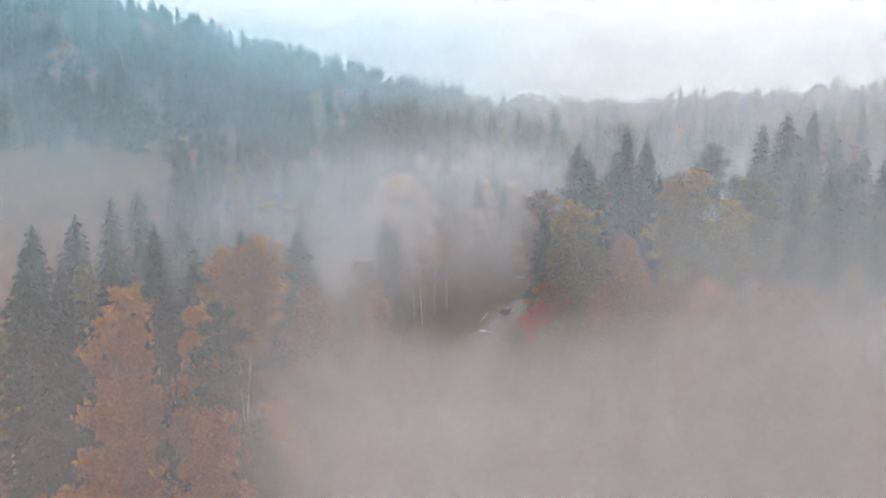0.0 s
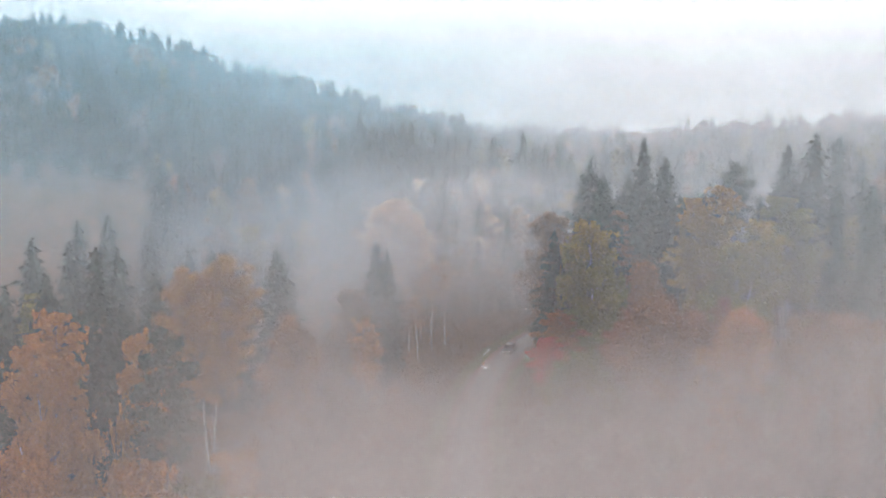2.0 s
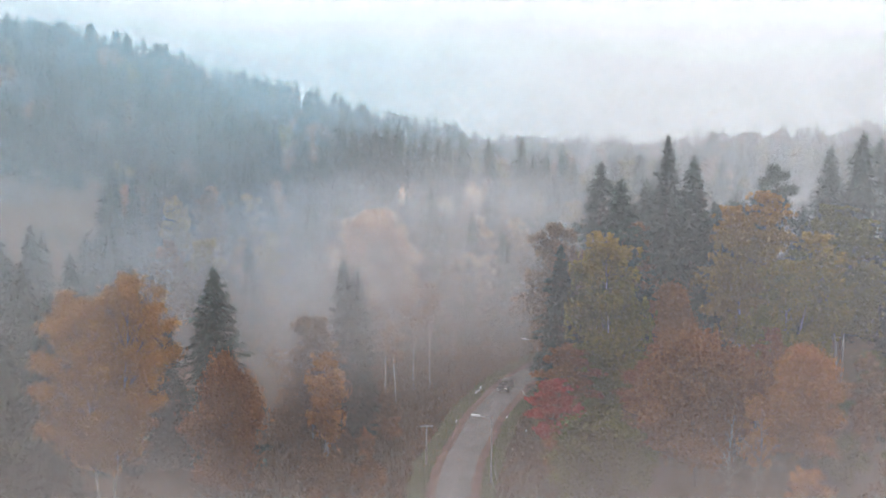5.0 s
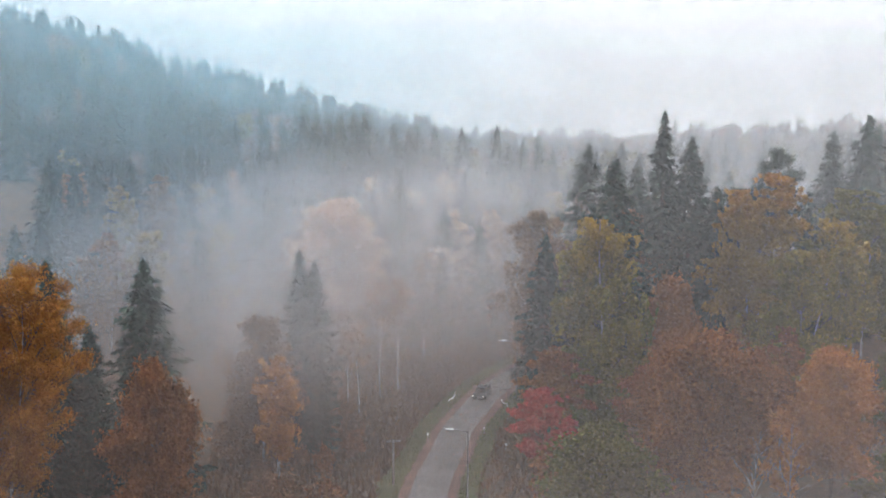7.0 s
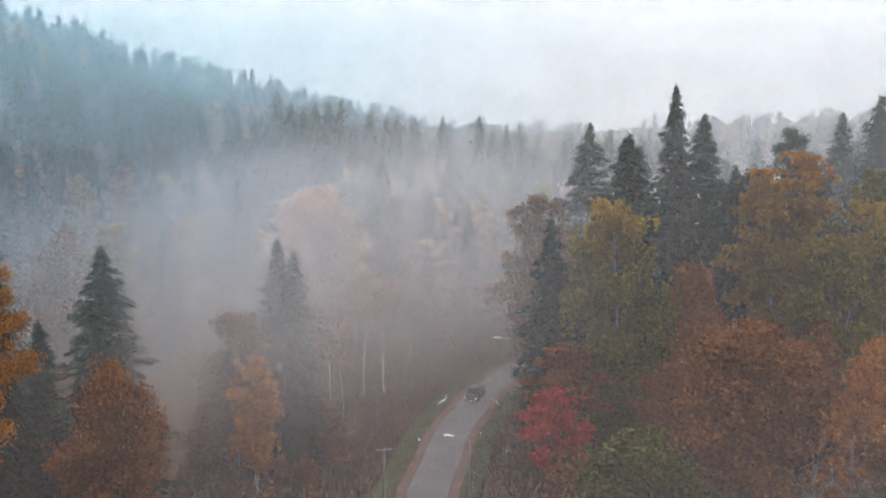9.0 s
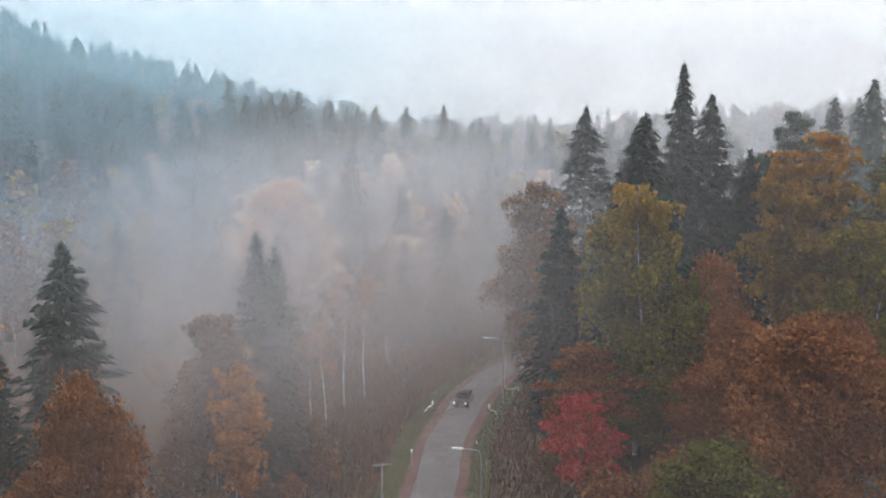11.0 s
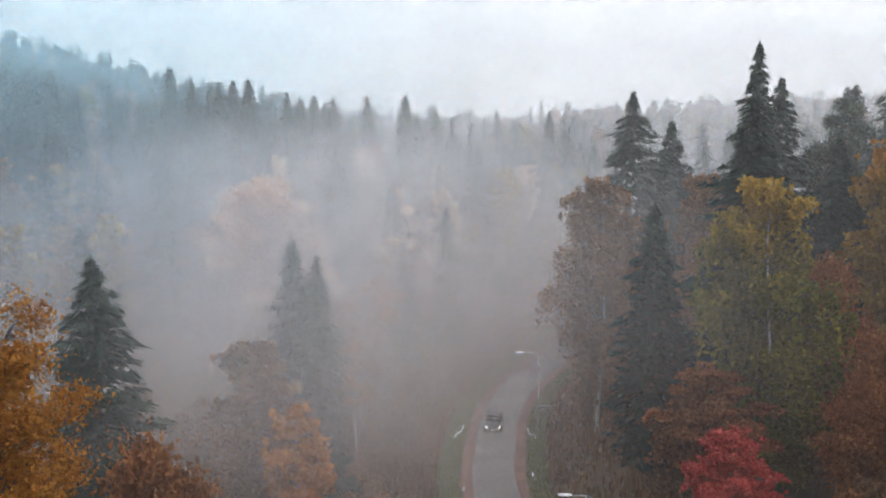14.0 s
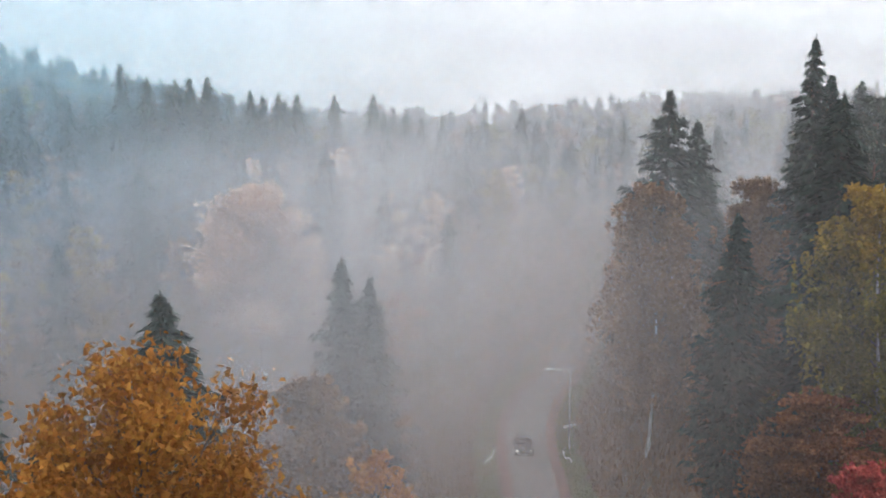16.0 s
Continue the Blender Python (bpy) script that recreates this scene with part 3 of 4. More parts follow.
SPR_FAR = [spruce_shape(s, 20, w, 1.25, 7, 8, 0.72, p, core=0.6) for s, w, p in ((31, 7.6, 6.5), (32, 8.8, 6), (33, 7.0, 7))]
BIRCH = [broadleaf_shape(41, 22, 9, 0.22, 26, 11, 92, 0.19, 1.1, 0.60, 0.8, 0.45, bark=BIRCH_BARK),
         broadleaf_shape(42, 22, 8, 0.26, 26, 11, 80, 0.19, 0.9, 0.58, 0.9, 0.5, bark=BIRCH_BARK),
         broadleaf_shape(43, 22, 11, 0.2, 28, 12, 80, 0.20, 0.8, 0.65, 0.8, 0.5, stems=2, bark=BIRCH_BARK)]
BIRCH_MID = [broadleaf_shape(s, 19, w, 0.30, 17, 7, 38, 0.32, 0.5, 0.65, 0.85, 0.5, bark=BIRCH_BARK, twigs=False) for s, w in ((51, 6.0), (52, 7.0), (53, 5.0))]
ROUND = [broadleaf_shape(61, 14, 10, 0.18, 28, 12, 88, 0.17, 0.0, 0.58, 0.6, 0.45, stems=2),
         broadleaf_shape(62, 14, 9, 0.22, 26, 12, 84, 0.17, 0.0, 0.56, 0.7, 0.5)]
TALL_ROUND = broadleaf_shape(63, 26, 12, 0.30, 32, 13, 92, 0.20, 0.3, 0.72, 0.8, 0.5, stems=2, bark=BIRCH_BARK)
ROWAN = broadleaf_shape(64, 9, 6.5, 0.25, 26, 11, 92, 0.12, 0.1, 0.40, 0.7, 0.5)
BUSH = [broadleaf_shape(s, 5, 5, 0.12, 14, 6, 28, 0.20, 0.0, 0.42, 0.7, 0.5, stems=3) for s in (71, 72)]
BUSH_FAR = broadleaf_shape(73, 16, 9, 0.2, 11, 5, 30, 0.62, 0.0, 0.85, 0.7, 0.5, twigs=False)
PINE_SHAPE = broadleaf_shape(81, 28, 8, 0.55, 18, 9, 72, 0.17, 0.0, 0.42, 0.35, 0.5, bark=PINE_BARK)
BARE = broadleaf_shape(91, 12, 6, 0.3, 16, 7, 0, spread=0.8, rise=1.0, bark=TWIG)
THIN = broadleaf_shape(92, 16, 4.5, 0.6, 12, 5, 12, 0.20, 0.4, 0.5, 1.0, 0.5, bark=BIRCH_BARK)
MAPLE_SHAPE = broadleaf_shape(95, 26, 11, 0.42, 52, 17, 120, 0.082, 0.0, 0.36, 1.5, 0.5, stems=2, bark=BIRCH_BARK)

# ---- trees that stand out one by one: x, y, height of the tip ----
S, B, R = "spruce_tree", "birch_tree", "rowan_tree"
plant(S, SPR_TALL, 31.7, 165.1, 38.5, SPRUCE, 9.8, 0, "tall narrow dark green spruce towering over its neighbours")
plant(S, SPR[0], 35.9, 167.9, 35.4, SPRUCE_DEEP, 11.0, 40, "dense dark green spruce beside a taller one")
plant(S, SPR_OPEN, 25.2, 176.6, 34.3, SPRUCE, 11.8, 80, "open-crowned grey-green spruce above the road")
plant(S, SPR[1], 23.3, 152.2, 33.5, SPRUCE_DEEP, 12.0, 10, "dense dark spruce behind a yellow birch")
plant(S, SPR[3], 33.1, 184, 31.4, SPRUCE, 10.0, 15, "slim grey-green spruce in a dense stand")
plant(S, SPR[1], 16.6, 154.0, 25.5, SPRUCE, 8.0, 120, "dark spruce with drooping branches beside the road")
plant(S, SPR[3], -22.2, 142.7, 24.5, SPRUCE, 11.0, 30, "broad dark spruce with sweeping branches")
plant(S, SPR[2], -30.8, 141.3, 24.7, SPRUCE, 6.5, 60, "slim dark spruce in the forest")
plant(S, SPR[2], -27.7, 143.3, 18.4, SPRUCE_DEEP, 5.5, 0, "young slim dark spruce")
plant(S, SPR[1], -10.0, 160.2, 22.9, SPRUCE, 7.5, 0, "spruce fading into the mist")
plant(S, SPR[0], -8.2, 159.4, 21.7, SPRUCE, 7.0, 70, "spruce fading into the mist")
plant(S, SPR[1], -31.6, 102, 31.4, SPRUCE, 9.0, 0, "dark spruce among orange birches")
plant(S, SPR[0], -37.5, 105, 28.2, SPRUCE, 9.0, 90, "dark spruce among orange birches")
plant(S, SPR[3], -42.7, 95, 31.0, SPRUCE, 10.5, 0, "dark spruce at the forest's edge")
plant(B, BIRCH[1], 28.4, 167.4, 28.2, BROWN, 7.0, 100, "soft orange brown birch between dark spruces")
plant(S, SPR[0], 36.4, 159.8, 30.1, SPRUCE, 8.5, 200, "dark spruce beside a tall pine")
plant("pine_tree", PINE_SHAPE, 50.1, 178, 34.7, PINE, 8.0, 0, "tall pine with a bare reddish trunk")
plant("pine_tree", PINE_SHAPE, 41.5, 168, 30.1, PINE, 8.5, 130, "dark bushy pine behind yellow birches")
plant(B, BIRCH[0], 20.8, 145.1, 29.3, YGREEN, 9.4, 0, "weeping birch with yellow-green leaves turning gold")
plant(B, BIRCH[1], 18.0, 167, 28.2, BROWN, 8.5, 60, "weeping birch with thin brownish orange leaves")
plant(B, TALL_ROUND, 39.0, 154, 33.5, GOLD, 10.5, 0, "tall golden birch with an orange top")
plant(B, BIRCH[2], 43.4, 150, 28.7, YGREEN, 12.0, 60, "broad olive yellow birch with pale stems")
plant(R, ROWAN, 14.3, 138.1, 13.8, RED, 6.2, 0, "small red rowan with bright autumn leaves")
plant("small_tree", ROUND[1], 20.8, 144.1, 12.8, OLIVE, 6.5, 30, "small grey-green tree with a bare stem", "tree")
plant("small_tree", ROUND[0], 15.6, 117.5, 17.4, OLIVE, 9.0, 0, "rounded olive green tree with yellow tips", "tree")
plant("broadleaf_tree", ROUND[0], 26.4, 128, 21.7, RUST, 11.5, 0, "broad rust orange tree on the bank")
plant("broadleaf_tree", ROUND[1], 29.2, 150, 21.7, RUST, 7.0, 50, "rust brown tree between spruces")
plant("broadleaf_tree", ROUND[1], 24.5, 139, 15.5, RUST, 6.5, 90, "rust orange tree on the bank")
plant("broadleaf_tree", ROUND[0], 37.4, 130, 19.7, ORANGE, 8.5, 20, "orange brown tree on the bank")
plant(R, ROWAN, 16.6, 145, 15.8, RUST, 7.5, 70, "small rust red rowan beside the road")
plant("broadleaf_tree", ROUND[0], 27.8, 141, 18.5, RUST, 8.0, 200, "rust brown tree with a rounded crown")
plant("broadleaf_tree", ROUND[1], 33.5, 138, 17.0, RUST, 7.5, 300, "rust orange tree among taller birches")
plant("broadleaf_tree", ROUND[0], 40.9, 110, 24.0, RUST, 11.0, 80, "rust orange tree on the high bank")
plant("bare_tree", BARE, 27.0, 119, 16.4, None, 5.0, 0, "bare leafless tree with pale twigs")
plant("bare_tree", BARE, 30.2, 121, 16.2, None, 4.5, 130, "bare leafless tree with pale twigs")
plant("broadleaf_tree", ROUND[1], -18.9, 132.3, 17.6, RUST, 7.5, 0, "red-brown tree in front of a dark spruce")
plant(B, BIRCH[1], -13.2, 154, 17.8, BROWN, 7.0, 20, "birch with thin brown leaves in the mist")
plant(B, BIRCH_MID[0], -10.9, 147.8, 14.2, ORANGE, 4.6, 0, "small birch with thin orange leaves")
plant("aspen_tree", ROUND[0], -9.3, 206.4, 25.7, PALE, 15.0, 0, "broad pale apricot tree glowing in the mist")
plant("maple_tree", MAPLE_SHAPE, -25.6, 117.8, 28.9, MAPLE, 10.8, 0, "tall orange gold maple with two pale grey stems")
plant(B, BIRCH[1], -19.9, 76.5, 21.9, ORANGE, 7.0, 0, "pale orange birch below the hillside")
plant(B, BIRCH[1], -27.4, 75.8, 23.4, ORANGE, 6.6, 50, "orange birch below the hillside")
plant(B, BIRCH[2], -29.0, 70.0, 20.7, ORANGE, 8.0, 100, "orange birch below the hillside")
plant(B, TALL_ROUND, -31.7, 90, 29.4, ORANGE, 9.0, 80, "orange birch with spreading limbs")
plant(B, BIRCH[1], -24.8, 92.4, 27.6, ORANGE, 5.0, 200, "slim orange birch beside a dark spruce")
plant(B, BIRCH[1], -16.1, 88.5, 18.2, ORANGE, 6.5, 150, "pale orange birch with a rounded crown")
plant("broadleaf_tree", TALL_ROUND, 51.4, 156, 31.5, OLIVE, 11.0, 100, "tall olive green tree on the bank")
plant(S, SPR[0], 66, 197.5, 35.8, SPRUCE, 10.0, 100, "dark spruce at the edge of a clearing")
for x, y, top, leaves, turn in ((-1.7, 180, 16.2, RUST, 0), (0.7, 183, 16.4, RUST, 90), (17.9, 211, 19.5, BROWN, 40), (-5.5, 172, 14.0, BROWN, 130), (-11.9, 153, 15.0, BROWN, 200), (-4.2, 169, 13.0, RUST, 260), (4.5, 197, 18.0, BROWN, 20)):
    plant(B, THIN, x, y, top, leaves, 4.4, turn, "slender birch with a long white trunk", group="slender birches")
plant("pine_tree", PINE_SHAPE, -21.6, 87.8, 28.1, PINE, 6.5, 40, "bushy green pine beside an orange birch")
plant("broadleaf_tree", ROUND[0], -17.5, 80.5, 19.0, OLIVE, 7.0, 160, "olive green tree under an orange birch")
MIST_ROW = ((-58.4, 284, 41.5), (-56.0, 292, 41.2), (-50.6, 284, 38.4), (-47.4, 280, 37.3), (-44.3, 284, 40.7), (-40.3, 288, 37.6), (-34.5, 292, 39.7), (-31.6, 280, 35.1), (-28.1, 284, 35.1),
            (-22.4, 278, 40.7), (-18.3, 267, 38.0), (-15.2, 262, 37.0), (-13.4, 272, 38.0), (-10.9, 276, 38.3), (-8.0, 272, 38.7), (-1.6, 266, 36.1), (1.7, 274, 35.4), (3.7, 270, 35.4), (7.5, 272, 35.3),
            (13.4, 268, 35.1), (21.8, 272, 35.5), (24.8, 276, 32.3), (27.2, 270, 32.3), (31.5, 274, 31.4), (33.9, 268, 30.3), (40.5, 272, 30.7), (44.9, 275, 30.7), (48.8, 266, 32.5), (54.5, 272, 29.9))
for x, y, top in MIST_ROW + ((0.5, 215, 28.7), (8.1, 215, 23.1), (70, 195, 38.0), (89, 230, 36.4)):
    plant(S, SPR_MID[int(x * 7 + y) % 3], x, y, top, SPRUCE, None, x * 31 % 360, "pointed spruce standing in the mist", group="spruces in the mist")

# ---- the forest between, tree by tree ----
rng = np.random.default_rng(7)
taken = [(o.location.x, o.location.y) for o in bpy.data.objects if o.parent is None and o.get("category") == "tree"]


def free(x, y, d):
    if min((x - a) ** 2 + (y - b) ** 2 for a, b in taken) < d * d:
        return False
    return np.min((x - LINE[:, 0]) ** 2 + (y - LINE[:, 1]) ** 2) > 81


def scatter(count, x0, x1, y0, y1, gap, choose, keep=None):
    done = tries = 0
    while done < count and tries < count * 30:
        tries += 1
        x, y = rng.uniform(x0, x1), rng.uniform(y0, y1)
        if not free(x, y, gap) or (keep and not keep(x, y)):
            continue
        taken.append((x, y))
        choose(x, y)
        done += 1


def mixed(spruces, low, high, colours):
    def choose(x, y):
        h, a = rng.uniform(low, high), rng.uniform(0, 360)
        h = min(h, (33 if x > 62 else 29 if x > 14 else 33) * rng.uniform(0.9, 1.0) / 1.1 - ground_at(x, y)) if y > 170 else h
        if h < 5:
            return
        if rng.random() < spruces:
            plant(S, SPR_MID[rng.integers(3)], x, y, 0, SPRUCE, None, a, "dark green spruce in the forest", group="forest spruces", tall=h * 1.1)
        else:
            plant(B, BIRCH_MID[rng.integers(3)], x, y, 0, colours[rng.integers(len(colours))], None, a, "birch in autumn leaf in the forest", group="forest birches", tall=h * 0.9)
    return choose


def bushy(colours):
    def choose(x, y):
        plant("bush", BUSH[rng.integers(2)], x, y, 0, colours[rng.integers(len(colours))], None, rng.uniform(0, 360), "low autumn bush under the trees", "bush", "undergrowth", rng.uniform(2.5, 5.5))
    return choose


scatter(50, -70, -6, 150, 240, 4.5, mixed(0.55, 14, 21, [BROWN, GOLD, RUST, BROWN]), lambda x, y: not (-38 < x < -13 and y < 188) and not (-26 < x < 3 and y < 210))
scatter(26, -70, -30, 80, 150, 5, mixed(0.5, 16, 22, [GOLD, ORANGE, OLIVE]))
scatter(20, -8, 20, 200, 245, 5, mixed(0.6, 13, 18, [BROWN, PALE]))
scatter(60, 22, 105, 150, 262, 5, mixed(0.75, 18, 25, [GOLD, BROWN, OLIVE]), lambda x, y: (y > 172 or x > 56) and not (44 < x < 72 and 182 < y < 222))
scatter(26, 26, 80, 85, 148, 5, mixed(0.3, 9, 14, [RUST, ORANGE, BROWN, OLIVE]))
scatter(22, 14, 80, 48, 88, 6, mixed(0.2, 9, 14, [RUST, BROWN, RUST, ORANGE]))
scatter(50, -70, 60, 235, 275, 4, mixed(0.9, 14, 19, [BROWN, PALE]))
scatter(34, 11, 60, 105, 165, 2.5, bushy([RUST, BROWN, RUST, OLIVE]))
scatter(26, -30, -4, 128, 185, 2.5, bushy([RUST, BROWN, BROWN]))


# ---- far woods ----
def far_woods(name, label, count, place, conifers, mats, low, high, seed):
    r = np.random.default_rng(seed)
    verts, faces, index, total = [], [], [], 0
    shapes = [s for s in SPR_FAR] + [BUSH_FAR]
    arrays = []
    for s in shapes:
        me = s[1]
        co = np.empty(len(me.vertices) * 3, np.float32)
        me.vertices.foreach_get("co", co)
        arrays.append((co.reshape(-1, 3), s[3]))
    pts = place(r, count)
    zs = height(pts[:, 0], pts[:, 1])
    for (x, y), z in zip(pts, zs):
        k = r.integers(3) if r.random() < conifers else 3
        co, h = arrays[k]
        size = r.uniform(low, high) / h * (0.85 if k == 3 else 1)
        a = r.uniform(0, 6.28)
        c, s = np.cos(a), np.sin(a)
        v = co * size
        verts.append(np.column_stack([v[:, 0] * c - v[:, 1] * s + x, v[:, 0] * s + v[:, 1] * c + y, v[:, 2] + z]))
        n = len(co) // 3
        faces.append(np.arange(3 * n).reshape(n, 3) + total)
        index += [0 if k < 3 else 1 + r.integers(len(mats) - 1)] * n
        total += len(co)
    ob = new(name, make_mesh(name, np.concatenate(verts), np.concatenate(faces), mats, index))
    return tagged(ob, label, "forest", kind="stuff")


def hill_place(r, n):
    return np.column_stack([r.uniform(-260, 10, n), 275 + 165 * r.random(n) ** 0.8])


def ridge_place(r, n):
    return np.column_stack([r.uniform(0, 330, n), r.uniform(280, 470, n)])


far_woods("far_forest", "hazy spruce forest covering the distant hillside", 1250, hill_place, 0.95, [SPRUCE, OLIVE, BROWN], 12, 21, 5)
far_woods("far_forest", "hazy mixed forest on the distant low ridge", 760, ridge_place, 0.6, [SPRUCE, BROWN, OLIVE, OLIVE], 13, 18, 6)

# ---- roadside things ----
GALV = plain_material("galvanised_steel", (0.26, 0.26, 0.265), (0.38, 0.38, 0.385), 2.0, 0.5, 0.4)
LAMP_SHELL = plain_material("pale_lamp_housing", (0.68, 0.69, 0.70), (0.80, 0.80, 0.80), 4.0, 0.4)
WHITE_PAINT = plain_material("weathered_white_paint", (0.62, 0.61, 0.58), (0.80, 0.79, 0.76), 6.0, 0.6)
GREY_WOOD = plain_material("weathered_grey_wood", (0.17, 0.145, 0.125), (0.30, 0.265, 0.24), 2.5, 0.9, bump=0.4)
BLACK = plain_material("black_plastic", (0.018, 0.018, 0.02), (0.03, 0.03, 0.032), 8.0, 0.6)
CAR_PAINT = plain_material("dark_grey_car_paint", (0.030, 0.034, 0.040), (0.042, 0.047, 0.054), 1.0, 0.28, 0.35)
CAR_GLASS = plain_material("tinted_car_glass", (0.020, 0.024, 0.028), (0.026, 0.030, 0.034), 1.0, 0.06)
CHROME = plain_material("bright_metal", (0.55, 0.55, 0.56), (0.7, 0.7, 0.7), 5.0, 0.25, 1.0)
PLATE = plain_material("pale_plate", (0.66, 0.66, 0.64), (0.74, 0.74, 0.72), 6.0, 0.5)
headlamp = Nodes("lit_headlamp")
HEADLAMP = headlamp.done(headlamp.add("Emission", {0: c4(1.0, 0.95, 0.86), 1: 2.5}).outputs[0])


def part(name, build, material, parent, label="", smooth_faces=True):
    ob = new(name, build.mesh(name, material, smooth_faces))
    ob.parent = parent
    return tagged(ob, label) if label else ob


def ellipsoid(b, centre, radii, rings=8, sides=12):
    th = np.linspace(0.03, np.pi - 0.03, rings)
    ph = np.arange(sides) / sides * 2 * np.pi
    t, p = np.meshgrid(th, ph, indexing="ij")
    v = np.stack([np.sin(t) * np.cos(p) * radii[0], np.sin(t) * np.sin(p) * radii[1], np.cos(t) * radii[2]], -1).reshape(-1, 3) + np.array(centre)
    i, j = np.meshgrid(np.arange(rings - 1), np.arange(sides), indexing="ij")
    k = (j + 1) % sides
    b.add(v, np.stack([i * sides + j, (i + 1) * sides + j, (i + 1) * sides + k, i * sides + k], -1).reshape(-1, 4))
    return b


def box(b, x0, x1, y0, y1, z0, z1, c=0.02):
    """A box with its long edges cut at an angle."""
    ring = [(x0 + c, y0), (x1 - c, y0), (x1, y0 + c), (x1, y1 - c), (x1 - c, y1), (x0 + c, y1), (x0, y1 - c), (x0, y0 + c)]
    v = [(x, y, z) for z in (z0, z1) for x, y in ring]
    q = [(i, (i + 1) % 8, 8 + (i + 1) % 8, 8 + i) for i in range(8)]
    q += [(0, 7, 2, 1), (7, 6, 3, 2), (6, 5, 4, 3), (8, 9, 10, 15), (15, 10, 11, 14), (14, 11, 12, 13)]
    b.add(v, q)
    return b


def street_lamp(x, y, tall, arm, aim, label):
    """A pole bent over at the top into an arm, with a flat lamp head; aim: the arm's direction in degrees."""
    g = ground_at(x, y)
    root = new("street_lamp")
    root.matrix_basis = pose(x, y, g, 0, 0, aim)
    pole = Build()
    pole.tube([(0, 0, -0.5), (0, 0, 1.2), (0, 0, tall - 0.45)], [0.085, 0.08, 0.055], 10)
    part("pole", pole, GALV, root)
    bar = Build()
    bend = [(0.42 * (1 - np.cos(a)), 0, tall - 0.45 + 0.45 * np.sin(a)) for a in np.linspace(0, np.pi / 2, 6)]
    bar.tube(bend + [(arm - 0.3, 0, tall + 0.04)], [0.055] * 6 + [0.045], 8)
    part("arm", bar, GALV, root)
    head = ellipsoid(Build(), (arm + 0.1, 0, tall + 0.05), (0.52, 0.17, 0.10))
    shell = part("lamp_head", head, LAMP_SHELL, root, "pale oval lamp housing")
    lens = ellipsoid(Build(), (arm + 0.18, 0, tall - 0.03), (0.32, 0.12, 0.06))
    part("lens", lens, CAR_GLASS, shell, "dull glass lens")
    foot = Build()
    foot.tube([(0, 0, -0.3), (0, 0, 0.25)], [0.16, 0.13], 10)
    part("foot", foot, GALV, root)
    return tagged(root, label, "street lamp", "street lamps")


street_lamp(8.0, 144.4, 7.9, 1.75, 163, "grey steel street lamp arching over the road")
street_lamp(16.6, 179.4, 7.9, 1.9, 160, "grey steel street lamp at the bend, dim in the mist")


def utility_pole(x, y, tall):
    g = ground_at(x, y)
    root = new("utility_pole")
    root.matrix_basis = pose(x, y, g, 0, 0, 8)
    b = Build()
    b.tube([(0, 0, -0.6), (0, 0, tall)], [0.13, 0.10], 10)
    part("post", b, GREY_WOOD, root)
    bar = part("crossbar", box(Build(), -0.75, 0.75, -0.06, 0.06, tall - 0.32, tall - 0.18), GREY_WOOD, root, smooth_faces=False)
    for k in (-0.6, 0.0, 0.6):
        ins = ellipsoid(Build(), (k, 0, tall - 0.05), (0.06, 0.06, 0.12), 6, 8)
        part("insulator", ins, BLACK, bar, "small dark insulator")
    return tagged(root, "old grey wooden utility pole with a short crossbar", "utility pole")


utility_pole(0.6, 150.5, 5.0)


def bent_rail(x, y, turn, mirror):
    """A white pipe that bends over the end of a culvert."""
    g = ground_at(x, y)
    root = new("culvert_rail")
    root.matrix_basis = pose(x, y, g, 0, 0, turn)
    b = Build()
    m = -1 if mirror else 1
    b.tube([(-0.55 * m, 0, -0.2), (-0.5 * m, 0, 0.35), (-0.2 * m, 0, 0.55), (0.15 * m, 0, 0.62), (0.3 * m, 0, 0.85), (0.33 * m, 0, 1.2)], [0.075] * 6, 8)
    part("pipe", b, WHITE_PAINT, root)
    cap = ellipsoid(Build(), (0.33 * m, 0, 1.22), (0.09, 0.09, 0.07), 5, 8)
    part("cap", cap, WHITE_PAINT, root)
    return tagged(root, "bent white painted pipe rail at the roadside", "rail", "culvert rails")


bent_rail(7.9, 178.3, 10, False)
bent_rail(14.6, 175.9, 10, True)


def marker_post(x, y, tall):
    root = new("marker_post")
    root.matrix_basis = pose(x, y, ground_at(x, y), 0, 0, 20)
    part("stake", box(Build(), -0.05, 0.05, -0.03, 0.03, -0.3, tall - 0.22, 0.01), GREY_WOOD, root, smooth_faces=False)
    part("reflector", box(Build(), -0.09, 0.09, -0.045, 0.045, tall - 0.22, tall + 0.06, 0.015), WHITE_PAINT, root, "white top plate", False)
    return tagged(root, "low roadside marker stake with a white top", "marker post", "marker posts")


for x, y, tall in ((13.1, 157.9, 1.0), (11.2, 165.5, 0.9), (4.4, 164.0, 0.9)):
    marker_post(x, y, tall)


def barrier_board(x, y):
    root = new("barrier_board")
    root.matrix_basis = pose(x, y, ground_at(x, y), 0, 0, 12)
    for k in (-0.5, 0.5):
        part("leg", box(Build(), k - 0.04, k + 0.04, -0.04, 0.04, -0.3, 0.75, 0.01), GREY_WOOD, root, smooth_faces=False)
    part("board", box(Build(), -0.8, 0.8, -0.07, -0.03, 0.5, 0.78, 0.01), WHITE_PAINT, root, "white painted board", False)
    return tagged(root, "low white board on two stakes beside the road", "barrier")


barrier_board(18.6, 183.5)


